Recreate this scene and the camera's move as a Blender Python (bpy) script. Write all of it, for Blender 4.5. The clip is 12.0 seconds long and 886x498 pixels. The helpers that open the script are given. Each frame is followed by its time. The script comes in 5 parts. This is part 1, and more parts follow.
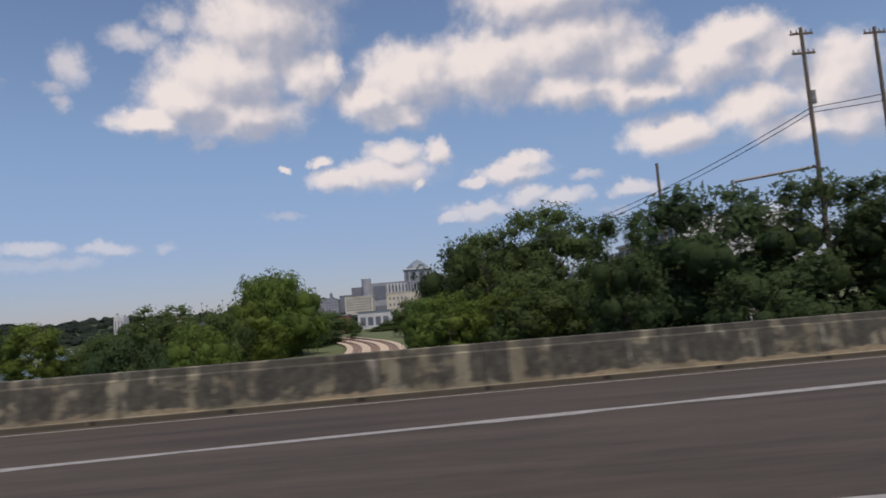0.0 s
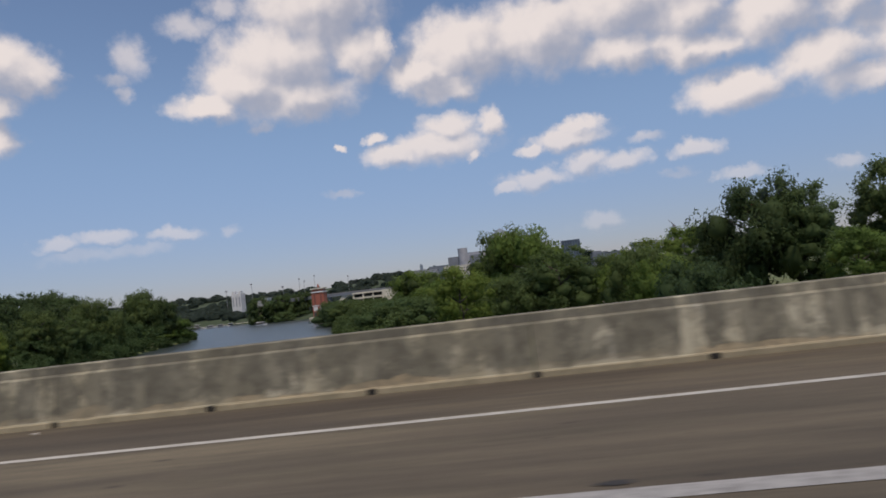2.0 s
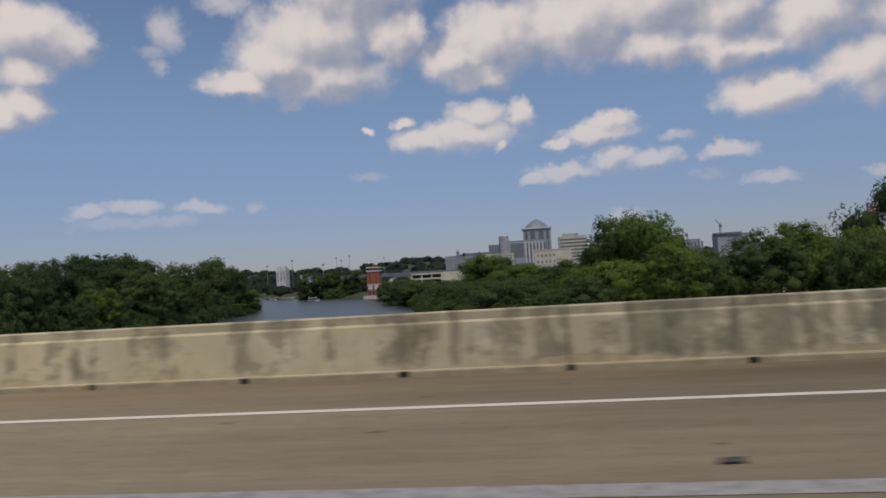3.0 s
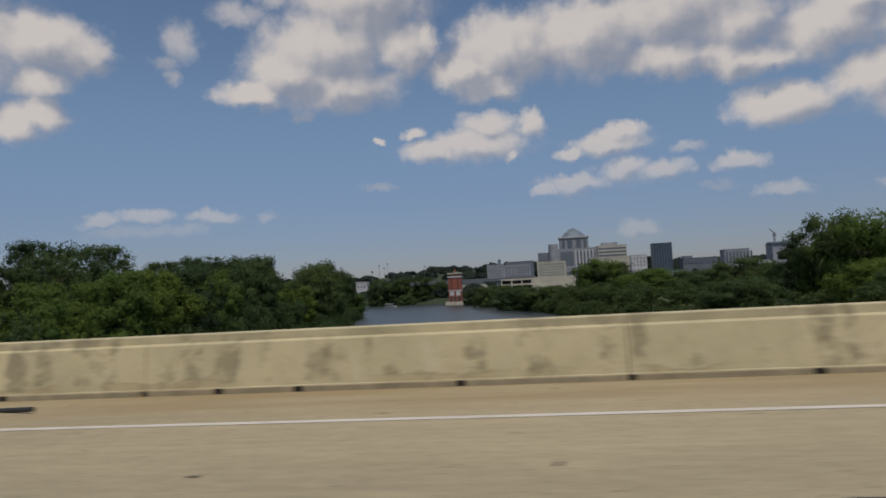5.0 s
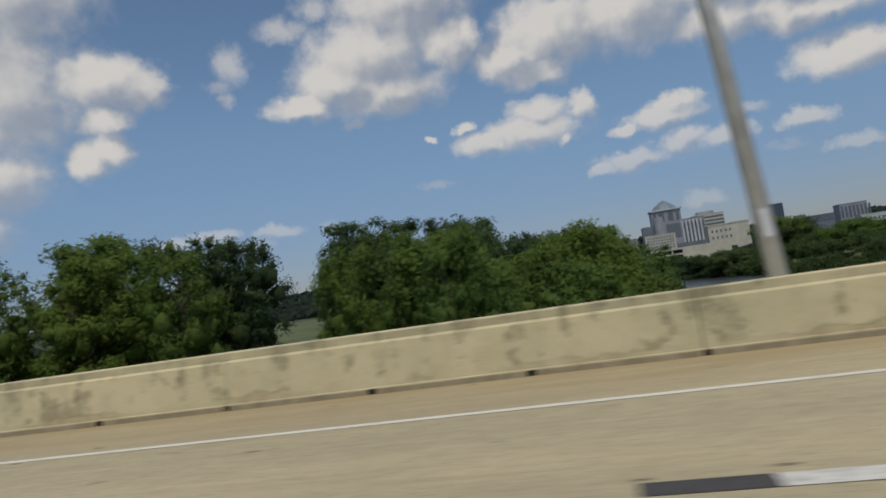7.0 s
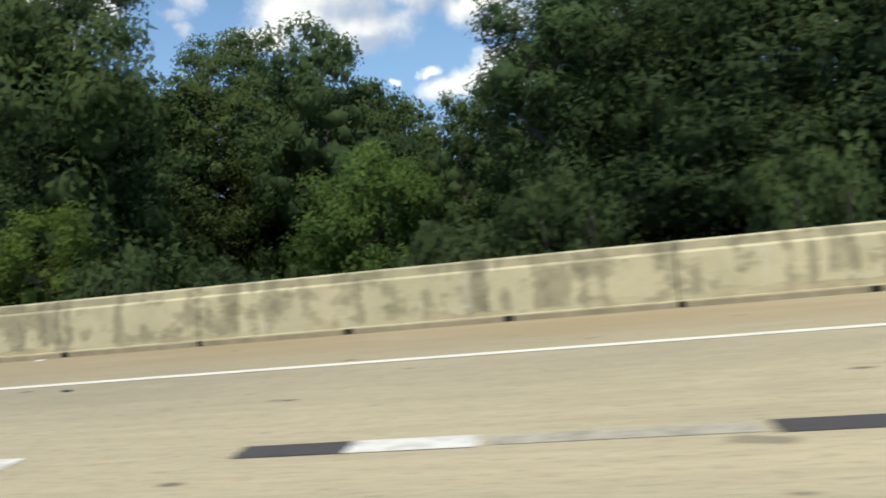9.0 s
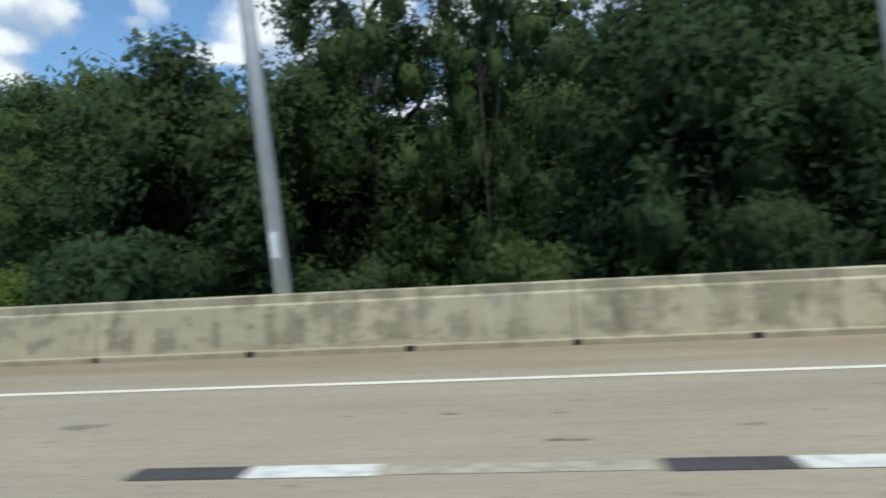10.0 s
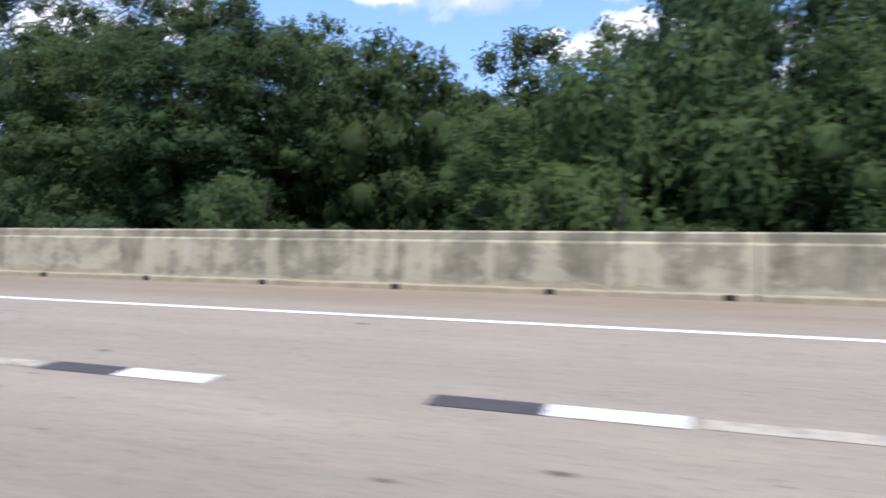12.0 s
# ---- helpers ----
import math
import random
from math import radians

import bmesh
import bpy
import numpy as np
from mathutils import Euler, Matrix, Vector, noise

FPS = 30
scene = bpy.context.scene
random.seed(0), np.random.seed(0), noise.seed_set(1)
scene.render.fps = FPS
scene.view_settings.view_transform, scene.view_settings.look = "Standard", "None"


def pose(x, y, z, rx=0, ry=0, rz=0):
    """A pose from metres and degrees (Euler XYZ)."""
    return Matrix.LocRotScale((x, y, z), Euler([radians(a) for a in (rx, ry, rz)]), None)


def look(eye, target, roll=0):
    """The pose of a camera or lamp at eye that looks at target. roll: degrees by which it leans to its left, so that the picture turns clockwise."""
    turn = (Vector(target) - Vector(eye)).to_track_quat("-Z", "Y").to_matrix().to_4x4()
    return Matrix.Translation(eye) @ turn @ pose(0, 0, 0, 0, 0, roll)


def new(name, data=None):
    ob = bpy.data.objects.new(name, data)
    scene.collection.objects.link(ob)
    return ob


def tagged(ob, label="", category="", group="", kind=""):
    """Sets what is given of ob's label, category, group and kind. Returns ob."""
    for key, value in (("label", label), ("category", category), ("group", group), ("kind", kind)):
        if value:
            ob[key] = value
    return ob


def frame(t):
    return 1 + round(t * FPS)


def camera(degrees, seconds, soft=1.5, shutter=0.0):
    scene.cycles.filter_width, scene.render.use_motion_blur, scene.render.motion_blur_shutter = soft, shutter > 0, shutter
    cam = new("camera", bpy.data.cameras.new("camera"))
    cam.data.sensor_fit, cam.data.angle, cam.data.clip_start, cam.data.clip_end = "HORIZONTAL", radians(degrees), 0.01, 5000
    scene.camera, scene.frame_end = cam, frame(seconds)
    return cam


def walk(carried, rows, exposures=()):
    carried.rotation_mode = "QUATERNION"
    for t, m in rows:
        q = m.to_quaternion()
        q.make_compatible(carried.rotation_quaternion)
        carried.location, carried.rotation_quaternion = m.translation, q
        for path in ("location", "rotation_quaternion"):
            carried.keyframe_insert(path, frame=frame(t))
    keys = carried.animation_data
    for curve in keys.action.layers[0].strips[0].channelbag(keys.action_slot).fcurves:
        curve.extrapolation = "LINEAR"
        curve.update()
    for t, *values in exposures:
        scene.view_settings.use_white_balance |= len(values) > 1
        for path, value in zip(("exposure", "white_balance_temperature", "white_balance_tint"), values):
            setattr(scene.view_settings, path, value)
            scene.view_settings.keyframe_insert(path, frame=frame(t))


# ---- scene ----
cam = camera(65.9, 12.0, soft=1.7, shutter=0.12)

# seconds, place along the road, yaw to the left, pitch up, lean
PATH = [
    (0, -0.00, 0.04, 4.97, -4.69),
    (0.5, -14.88, 2.87, 2.62, -5.55),
    (1, -29.75, 5.59, -1.95, -10.36),
    (1.5, -44.94, 5.63, 3.77, -5.69),
    (2, -59.00, 5.10, 3.11, -6.72),
    (2.5, -74.46, 6.08, 2.58, -3.75),
    (3, -88.97, 7.00, 2.25, -3.41),
    (3.2, -95.20, 7.94, 3.38, -3.99),
    (4.8, -142.80, 7.89, 3.82, -2.32),
    (5, -149.07, 7.81, 3.15, -3.09),
    (5.5, -162.97, 7.68, 1.70, -2.48),
    (6, -177.82, 4.15, 4.08, -2.41),
    (6.5, -193.39, 3.34, 4.50, -6.66),
    (6.7, -199.48, 10.20, 4.21, -7.99),
    (8.5, -252.56, 16.97, 0.57, -9.47),
    (9, -268.16, 10.21, -1.71, -6.11),
    (9.5, -283.01, 5.21, 0.24, -4.35),
    (10, -297.14, 6.18, 0.15, -3.08),
    (10.5, -312.33, 9.86, -2.69, -2.64),
    (11, -326.91, 12.39, -2.04, -2.09),
    (11.5, -342.53, 12.01, -2.52, -3.39),
    (12, -356.81, 18.96, -4.36, -0.64),
]
EYE_HEIGHT = 1.466


def carried_at(x, yaw, pitch, lean):
    a, b = radians(yaw), radians(pitch)
    eye = Vector((x, 0.0, EYE_HEIGHT))
    ahead = Vector((-math.sin(a) * math.cos(b), math.cos(a) * math.cos(b), math.sin(b)))
    return look(eye, eye + 2 * ahead, lean)


walk(cam, [(t, carried_at(x, yaw, pitch, lean)) for t, x, yaw, pitch, lean in PATH],
     [(0.0, 0.05, 7000, 18), (0.5, -0.10, 7000, 18), (1.0, 0.13, 6900, 15), (1.5, 0.41, 7000, 17), (2.0, 0.00, 6950, 17), (2.5, -0.20, 6800, 17), (3.0, -0.25, 6900, 17),
      (5.0, -0.47, 6850, 13), (5.5, -0.47, 6900, 13), (6.0, -0.40, 6700, 10), (6.7, -0.35, 6700, 9), (8.5, 0.25, 6510, 0), (9.0, 0.55, 6510, 4), (9.5, 0.50, 6510, 4), (10.0, 0.41, 5910, 2),
      (10.5, 0.95, 5810, 12), (12.0, 1.00, 5810, 18)])

# ---- world: blue sky with fair-weather cumulus, sun high behind the road ----
SUN_ELEVATION, SUN_SIDE = 65.0, 158.0     # degrees; side counted clockwise from +y
world = bpy.data.worlds.new("sky")
scene.world = world
world.use_nodes = True
WN, WL = world.node_tree.nodes, world.node_tree.links
WN.clear()

# clouds: centre to the side, height, half width, half height, in degrees
BIG_WEST = [(-13.5, 23.7, 5.8, 3.9), (-17.0, 19.5, 5.6, 3.2), (-20.1, 17.9, 3.4, 1.9), (-22.9, 16.1, 2.9, 1.1), (-15.8, 16.7, 5.4, 2.0), (-8.4, 20.3, 1.1, 1.5),
    (-10.5, 19.9, 2.8, 2.2), (-11.9, 27.0, 6.1, 2.4)]
BIG_MID = [(-1.5, 19.1, 5.1, 2.9), (-5.4, 17.8, 3.0, 1.7), (-3.2, 16.3, 2.9, 1.2), (4.9, 19.4, 5.8, 3.2), (11.7, 20.4, 6.9, 3.1), (11.4, 16.9, 3.5, 1.6),
    (16.2, 18.8, 3.6, 2.1), (11.2, 24.3, 7.9, 2.5), (15.5, 16.3, 2.0, 1.3)]
BIG_EAST = [(22.6, 17.2, 4.5, 2.3), (17.6, 15.7, 3.1, 1.3), (27.4, 17.0, 2.1, 2.0), (24.8, 18.8, 3.2, 1.6), (19.5, 12.3, 4.2, 1.6), (25.8, 13.2, 3.1, 1.9),
    (31.2, 14.1, 3.3, 2.9), (32.3, 11.4, 2.4, 1.8), (28.7, 11.3, 3.7, 1.1)]
MIDDLE = [(-4.5, 11.7, 5.0, 1.5), (-3.4, 13.1, 2.5, 1.2), (-0.1, 13.0, 1.4, 1.2), (-8.3, 11.3, 2.6, 0.9), (-9.8, 12.7, 0.9, 0.6), (-1.8, 10.6, 0.7, 0.6)]
SMALL = [(6.3, 10.9, 3.4, 0.9), (7.3, 11.7, 2.1, 0.8), (3.3, 10.4, 1.4, 0.5), (3.4, 7.9, 2.9, 0.8), (7.2, 8.7, 2.4, 1.0), (10.5, 8.3, 2.2, 0.8),
    (0.9, 7.6, 1.2, 0.4), (15.9, 8.3, 2.1, 0.7), (-12.9, 12.2, 0.6, 0.4)]
EAST_LOW = [(19.2, 6.0, 2.0, 0.6), (18.4, 5.9, 1.2, 0.4), (25.9, 5.6, 1.3, 0.6), (8.2, 3.7, 1.9, 0.8)]
WEST_LOW = [(-31.2, 6.7, 2.0, 0.6), (-34.3, 6.3, 1.7, 0.6), (-26.4, 6.5, 1.9, 0.6)]
FAR_WEST = [(-38.2, 19.0, 4.3, 2.2), (-35.3, 18.4, 2.1, 1.5), (-38.3, 16.1, 2.1, 1.2), (-38.0, 14.0, 1.6, 1.3), (-39.7, 13.3, 1.7, 1.4)]
WISPS = [(-28.3, 19.9, 1.3, 1.5), (-29.7, 18.3, 1.1, 0.6), (-29.0, 17.2, 0.8, 0.7), (-23.9, 22.1, 2.0, 1.0), (-21.1, 23.6, 1.6, 1.0), (14.5, 6.8, 1.5, 0.35),
    (-12.8, 8.7, 1.4, 0.35), (-22.2, 6.3, 0.8, 0.4), (-18.7, 14.5, 0.8, 0.45), (-33.0, 5.4, 2.9, 0.6), (-29.0, 5.6, 1.9, 0.5), (12.5, 9.9, 1.4, 0.4)]
BEYOND = [(-52, 22, 9, 6), (-62, 14, 9, 4), (-47, 12, 5, 2.5), (-44, 25, 6, 4), (-75, 24, 10, 6), (-90, 16, 12, 5),
          (45, 16, 7, 4), (58, 24, 9, 5), (75, 14, 9, 4), (100, 22, 12, 6), (-120, 25, 12, 7), (140, 20, 12, 6),
          (170, 30, 14, 7), (-150, 18, 12, 5), (-20, 38, 12, 6), (15, 35, 11, 5), (-50, 45, 12, 7), (40, 48, 12, 7),
          (-32, 30, 6, 3), (2, 29, 8, 3), (-45, 18, 6, 5), (-50, 23, 8, 5), (-58, 17, 8, 5), (-48, 8.5, 3, 2)]


def wmath(op, a, b=None, c=None):
    n = WN.new("ShaderNodeMath")
    n.operation = op
    for i, v in enumerate((a, b, c)):
        if v is None:
            continue
        if isinstance(v, (int, float)):
            n.inputs[i].default_value = v
        else:
            WL.new(v, n.inputs[i])
    return n.outputs[0]


def wvec(op, a, b=None, c=None):
    n = WN.new("ShaderNodeVectorMath")
    n.operation = op
    for i, v in enumerate((a, b, c)):
        if v is None:
            continue
        if isinstance(v, tuple):
            n.inputs[i].default_value = v
        else:
            WL.new(v, n.inputs[i])
    return n.outputs["Value"] if op == "LENGTH" else n.outputs[0]


def wnoise(vector, scale, detail, rough=0.55):
    n = WN.new("ShaderNodeTexNoise")
    n.inputs["Scale"].default_value, n.inputs["Detail"].default_value = scale, detail
    n.inputs["Roughness"].default_value = rough
    WL.new(vector, n.inputs["Vector"])
    return n


def wrange(v, a, b, c, d):
    n = WN.new("ShaderNodeMapRange")
    n.interpolation_type = "SMOOTHSTEP"
    for i, x in enumerate((a, b, c, d)):
        n.inputs[i + 1].default_value = x
    WL.new(v, n.inputs[0])
    return n.outputs[0]


coord = WN.new("ShaderNodeTexCoord").outputs["Generated"]
xyz = WN.new("ShaderNodeSeparateXYZ")
WL.new(coord, xyz.inputs[0])
side = wmath("MULTIPLY", wmath("ARCTAN2", xyz.outputs[0], xyz.outputs[1]), 180 / math.pi)
high = wmath("MULTIPLY", wmath("ARCSINE", xyz.outputs[2]), 180 / math.pi)
flat = WN.new("ShaderNodeCombineXYZ")
WL.new(side, flat.inputs[0])
WL.new(high, flat.inputs[1])
warp = wvec("SUBTRACT", wnoise(flat.outputs[0], 0.42, 4.0, 0.55).outputs["Color"], (0.5, 0.5, 0.5))
place = wvec("MULTIPLY_ADD", warp, (2.6, 1.7, 0.0), flat.outputs[0])
smooth_place = place
fine = wvec("SUBTRACT", wnoise(flat.outputs[0], 1.5, 5.0, 0.6).outputs["Color"], (0.5, 0.5, 0.5))
place = wvec("MULTIPLY_ADD", fine, (0.9, 0.75, 0.0), place)


def cloud_field(at, groups, blend=0.2):
    """How far a place in the sky lies from the middle of the nearest cloud, in cloud widths."""
    nearest = None
    for group in groups:
        for a, e, w, h in group:
            w, h = (w * 1.05, h * 1.05) if w > 4 else (w * 1.15, h * 1.15)
            far = wvec("LENGTH", wvec("MULTIPLY_ADD", at, (1.0 / w, 1.0 / h, 0.0), (-a / w, -e / h, 0.0)))
            nearest = far if nearest is None else wmath("SMOOTH_MIN", nearest, far, blend)
    return nearest


def puffs(at, detail=6.0):
    return wnoise(at, 0.45, detail, 0.55).outputs[0]


# large clouds: white towards the sun, up and to the west, blue-grey in the body and below
LARGE, LESSER = (BIG_WEST, BIG_MID, BIG_EAST, FAR_WEST, BEYOND), (MIDDLE, SMALL, EAST_LOW, WEST_LOW)
LARGE_SUN, LESSER_SUN = (-1.5, 1.5, 0.0), (-0.35, 0.75, 0.0)
near_puff = puffs(flat.outputs[0])
big, small = cloud_field(place, LARGE), cloud_field(place, LESSER)
big_thick = wmath("ADD", wmath("SUBTRACT", 1.0, big), wmath("MULTIPLY_ADD", near_puff, 0.85, -0.40))
thin = wmath("ADD", wmath("SUBTRACT", 1.0, cloud_field(place, (WISPS,))), wmath("MULTIPLY_ADD", near_puff, 1.0, -0.5))
small_thick = wmath("ADD", wmath("SUBTRACT", 1.0, small), wmath("MULTIPLY_ADD", near_puff, 0.9, -0.45))
cover = wmath("MAXIMUM", wrange(big_thick, -0.22, 0.52, 0.0, 1.0), wmath("MULTIPLY", wrange(small_thick, -0.20, 0.60, 0.0, 1.0), 0.94))
cover = wmath("MAXIMUM", cover, wrange(thin, -0.25, 0.75, 0.0, 0.62))


def lit(group, way, relief_share, puff_share):
    towards = wmath("SUBTRACT", cloud_field(wvec("ADD", smooth_place, way), group), cloud_field(smooth_place, group))
    short = (way[0] * 0.45, way[1] * 0.45, 0.0)
    bulge = wmath("SUBTRACT", puffs(flat.outputs[0], 2.5), puffs(wvec("ADD", flat.outputs[0], short), 2.5))
    return wmath("ADD", wmath("MULTIPLY", towards, relief_share), wmath("MULTIPLY", bulge, puff_share))


big_light = wrange(wmath("ADD", lit(LARGE, LARGE_SUN, 0.8, 0.55), wmath("MULTIPLY", wmath("SUBTRACT", 0.35, big_thick), 0.16)), -0.42, 0.38, 0.0, 1.0)
small_light = wrange(wmath("ADD", lit(LESSER, LESSER_SUN, 0.6, 0.5), 0.10), -0.42, 0.26, 0.0, 1.0)
light = wmath("MAXIMUM", wmath("MULTIPLY", big_light, wrange(small_thick, -0.1, 0.1, 1.0, 0.0)), wmath("MULTIPLY", small_light, wrange(small_thick, -0.1, 0.1, 0.0, 1.0)))
tone = WN.new("ShaderNodeMixRGB")
tone.inputs[1].default_value, tone.inputs[2].default_value = (0.50, 0.54, 0.635, 1), (1.0, 0.97, 0.955, 1)
WL.new(light, tone.inputs[0])
sky = WN.new("ShaderNodeTexSky")
sky.sky_type, sky.sun_disc = "NISHITA", False
sky.sun_elevation, sky.sun_rotation = radians(SUN_ELEVATION), radians(SUN_SIDE)
sky.air_density, sky.dust_density, sky.ozone_density = 1.0, 0.35, 3.5
blue = WN.new("ShaderNodeBackground")
blue.inputs[1].default_value = 0.110
haze = WN.new("ShaderNodeMixRGB")
haze.inputs[1].default_value, haze.inputs[2].default_value = (0.54, 0.565, 0.75, 1), (1.0, 1.03, 1.03, 1)
WL.new(wrange(high, 0.0, 17.0, 0.0, 1.0), haze.inputs[0])
summer = WN.new("ShaderNodeMixRGB")
summer.blend_type, summer.inputs[0].default_value = "MULTIPLY", 1.0
WL.new(sky.outputs[0], summer.inputs[1])
WL.new(haze.outputs[0], summer.inputs[2])
WL.new(summer.outputs[0], blue.inputs[0])
white = WN.new("ShaderNodeBackground")
white.inputs[1].default_value = 0.77
WL.new(tone.outputs[0], white.inputs[0])
both = WN.new("ShaderNodeMixShader")
cover = wmath("MULTIPLY", cover, wmath("MULTIPLY_ADD", light, 0.22, 0.78))
WL.new(wmath("MULTIPLY", cover, wrange(high, 3.0, 13.0, 0.28, 0.97)), both.inputs[0])
WL.new(blue.outputs[0], both.inputs[1])
WL.new(white.outputs[0], both.inputs[2])
out = WN.new("ShaderNodeOutputWorld")
WL.new(both.outputs[0], out.inputs[0])

sun = new("sun", bpy.data.lights.new("sun", "SUN"))
sun.data.energy, sun.data.angle, sun.data.color = 2.95, radians(0.8), (1.0, 0.94, 0.83)
se, ss = radians(SUN_ELEVATION), radians(SUN_SIDE)
sun.matrix_world = look((0, 0, 0), (-math.sin(ss) * math.cos(se), -math.cos(ss) * math.cos(se), -math.sin(se)))


# ---- materials ----
class Mat:
    """A node material with a few short-hands."""

    def __init__(self, name, rough=0.8, metal=0.0):
        self.m = bpy.data.materials.new(name)
        self.m.use_nodes = True
        self.n, self.l = self.m.node_tree.nodes, self.m.node_tree.links
        self.b = self.n["Principled BSDF"]
        self.b.inputs["Roughness"].default_value, self.b.inputs["Metallic"].default_value = rough, metal
        self.at = self.n.new("ShaderNodeTexCoord").outputs["Object"]
        self.world = self.n.new("ShaderNodeNewGeometry").outputs["Position"]

    def noise(self, scale, detail=4.0, rough=0.6, stretch=(1, 1, 1), world=True):
        m = self.n.new("ShaderNodeMapping")
        m.inputs["Scale"].default_value = stretch
        self.l.new(self.world if world else self.at, m.inputs[0])
        t = self.n.new("ShaderNodeTexNoise")
        t.inputs["Scale"].default_value, t.inputs["Detail"].default_value, t.inputs["Roughness"].default_value = scale, detail, rough
        self.l.new(m.outputs[0], t.inputs["Vector"])
        return t.outputs[0]

    def span(self, v, a, b, c=0.0, d=1.0):
        n = self.n.new("ShaderNodeMapRange")
        n.interpolation_type = "SMOOTHSTEP"
        for i, x in enumerate((a, b, c, d)):
            n.inputs[i + 1].default_value = x
        self.l.new(v, n.inputs[0])
        return n.outputs[0]

    def math(self, op, a, b):
        n = self.n.new("ShaderNodeMath")
        n.operation = op
        for i, v in enumerate((a, b)):
            if isinstance(v, (int, float)):
                n.inputs[i].default_value = v
            else:
                self.l.new(v, n.inputs[i])
        return n.outputs[0]

    def mix(self, f, a, b, how="MIX"):
        n = self.n.new("ShaderNodeMixRGB")
        n.blend_type = how
        for i, v in enumerate((f, a, b)):
            if isinstance(v, (int, float)):
                n.inputs[i].default_value = v
            elif isinstance(v, tuple):
                n.inputs[i].default_value = (*v, 1)
            else:
                self.l.new(v, n.inputs[i])
        return n.outputs[0]

    def paint(self, c):
        if isinstance(c, tuple):
            self.b.inputs["Base Color"].default_value = (*c, 1)
        else:
            self.l.new(c, self.b.inputs["Base Color"])
        return self

    def bump(self, v, strength=0.3, depth=0.02):
        n = self.n.new("ShaderNodeBump")
        n.inputs["Strength"].default_value, n.inputs["Distance"].default_value = strength, depth
        self.l.new(v, n.inputs["Height"])
        self.l.new(n.outputs[0], self.b.inputs["Normal"])
        return self

    def axis(self, i):
        s = self.n.new("ShaderNodeSeparateXYZ")
        self.l.new(self.world, s.inputs[0])
        return s.outputs[i]

    def local(self, i):
        s = self.n.new("ShaderNodeSeparateXYZ")
        self.l.new(self.at, s.inputs[0])
        return s.outputs[i]

    def cells(self, along, seed):
        """A chance value for each stretch of uneven length along one direction."""
        v = self.n.new("ShaderNodeTexVoronoi")
        v.voronoi_dimensions = "1D"
        self.l.new(self.math("ADD", along, seed), v.inputs["W"])
        s = self.n.new("ShaderNodeSeparateColor")
        self.l.new(v.outputs["Color"], s.inputs[0])
        return s.outputs[0]

    def dots(self, scale, stretch, inner, outer):
        """Small scattered spots, on about a third of the cells."""
        p = self.n.new("ShaderNodeMapping")
        p.inputs["Scale"].default_value = stretch
        self.l.new(self.world, p.inputs[0])
        v = self.n.new("ShaderNodeTexVoronoi")
        v.inputs["Scale"].default_value = scale
        self.l.new(p.outputs[0], v.inputs["Vector"])
        s = self.n.new("ShaderNodeSeparateColor")
        self.l.new(v.outputs["Color"], s.inputs[0])
        return self.math("MULTIPLY", self.span(v.outputs["Distance"], inner, outer, 1.0, 0.0), self.span(s.outputs[0], 0.62, 0.70))

    def own(self):
        return self.n.new("ShaderNodeObjectInfo").outputs["Random"]

    def island(self):
        return self.n.new("ShaderNodeNewGeometry").outputs["Random Per Island"]


def plain(name, colour, rough=0.7, metal=0.0, scale=3.0, spread=0.25):
    m = Mat(name, rough, metal)
    dark = tuple(c * (1 - spread) for c in colour)
    light = tuple(min(1, c * (1 + spread)) for c in colour)
    return m.paint(m.mix(m.span(m.noise(scale, 6), 0.3, 0.7), dark, light)).m


def leaf_material(name, dark, light):
    m = Mat(name, 0.75)
    tint = m.mix(m.island(), dark, light)
    tint = m.mix(m.span(m.noise(0.35, 3), 0.35, 0.65, 0.0, 0.4), tint, tuple(c * 0.75 for c in dark))
    warm = m.mix(m.own(), (0.90, 0.97, 1.0), (1.10, 1.03, 0.88))
    tint = m.mix(1.0, tint, warm, "MULTIPLY")
    m.paint(tint)
    m.b.inputs["Specular IOR Level"].default_value = 0.12
    thin = m.n.new("ShaderNodeBsdfTranslucent")
    m.l.new(tint, thin.inputs[0])
    both = m.n.new("ShaderNodeMixShader")
    both.inputs[0].default_value = 0.48
    m.l.new(m.b.outputs[0], both.inputs[1])
    m.l.new(thin.outputs[0], both.inputs[2])
    # each blade stands for a loose spray of leaves that lets some light by
    gap, spray = m.n.new("ShaderNodeBsdfTransparent"), m.n.new("ShaderNodeMixShader")
    spray.inputs[0].default_value = 0.16
    m.l.new(both.outputs[0], spray.inputs[1])
    m.l.new(gap.outputs[0], spray.inputs[2])
    m.l.new(spray.outputs[0], m.n["Material Output"].inputs[0])
    return m.m


LEAF = leaf_material("leaves", (0.074, 0.114, 0.046), (0.112, 0.160, 0.060))
LEAF_LIGHT = leaf_material("young_leaves", (0.096, 0.155, 0.038), (0.158, 0.222, 0.056))
LEAF_DARK = leaf_material("dark_leaves", (0.056, 0.086, 0.040), (0.080, 0.120, 0.048))
# blue-grey haze of distance is put into the ridge's leaf colour
FAR_LEAF = leaf_material("hazed_ridge_leaves", (0.034, 0.050, 0.042), (0.050, 0.068, 0.054))
BARK = plain("bark", (0.048, 0.041, 0.032), 0.9, scale=6.0, spread=0.4)


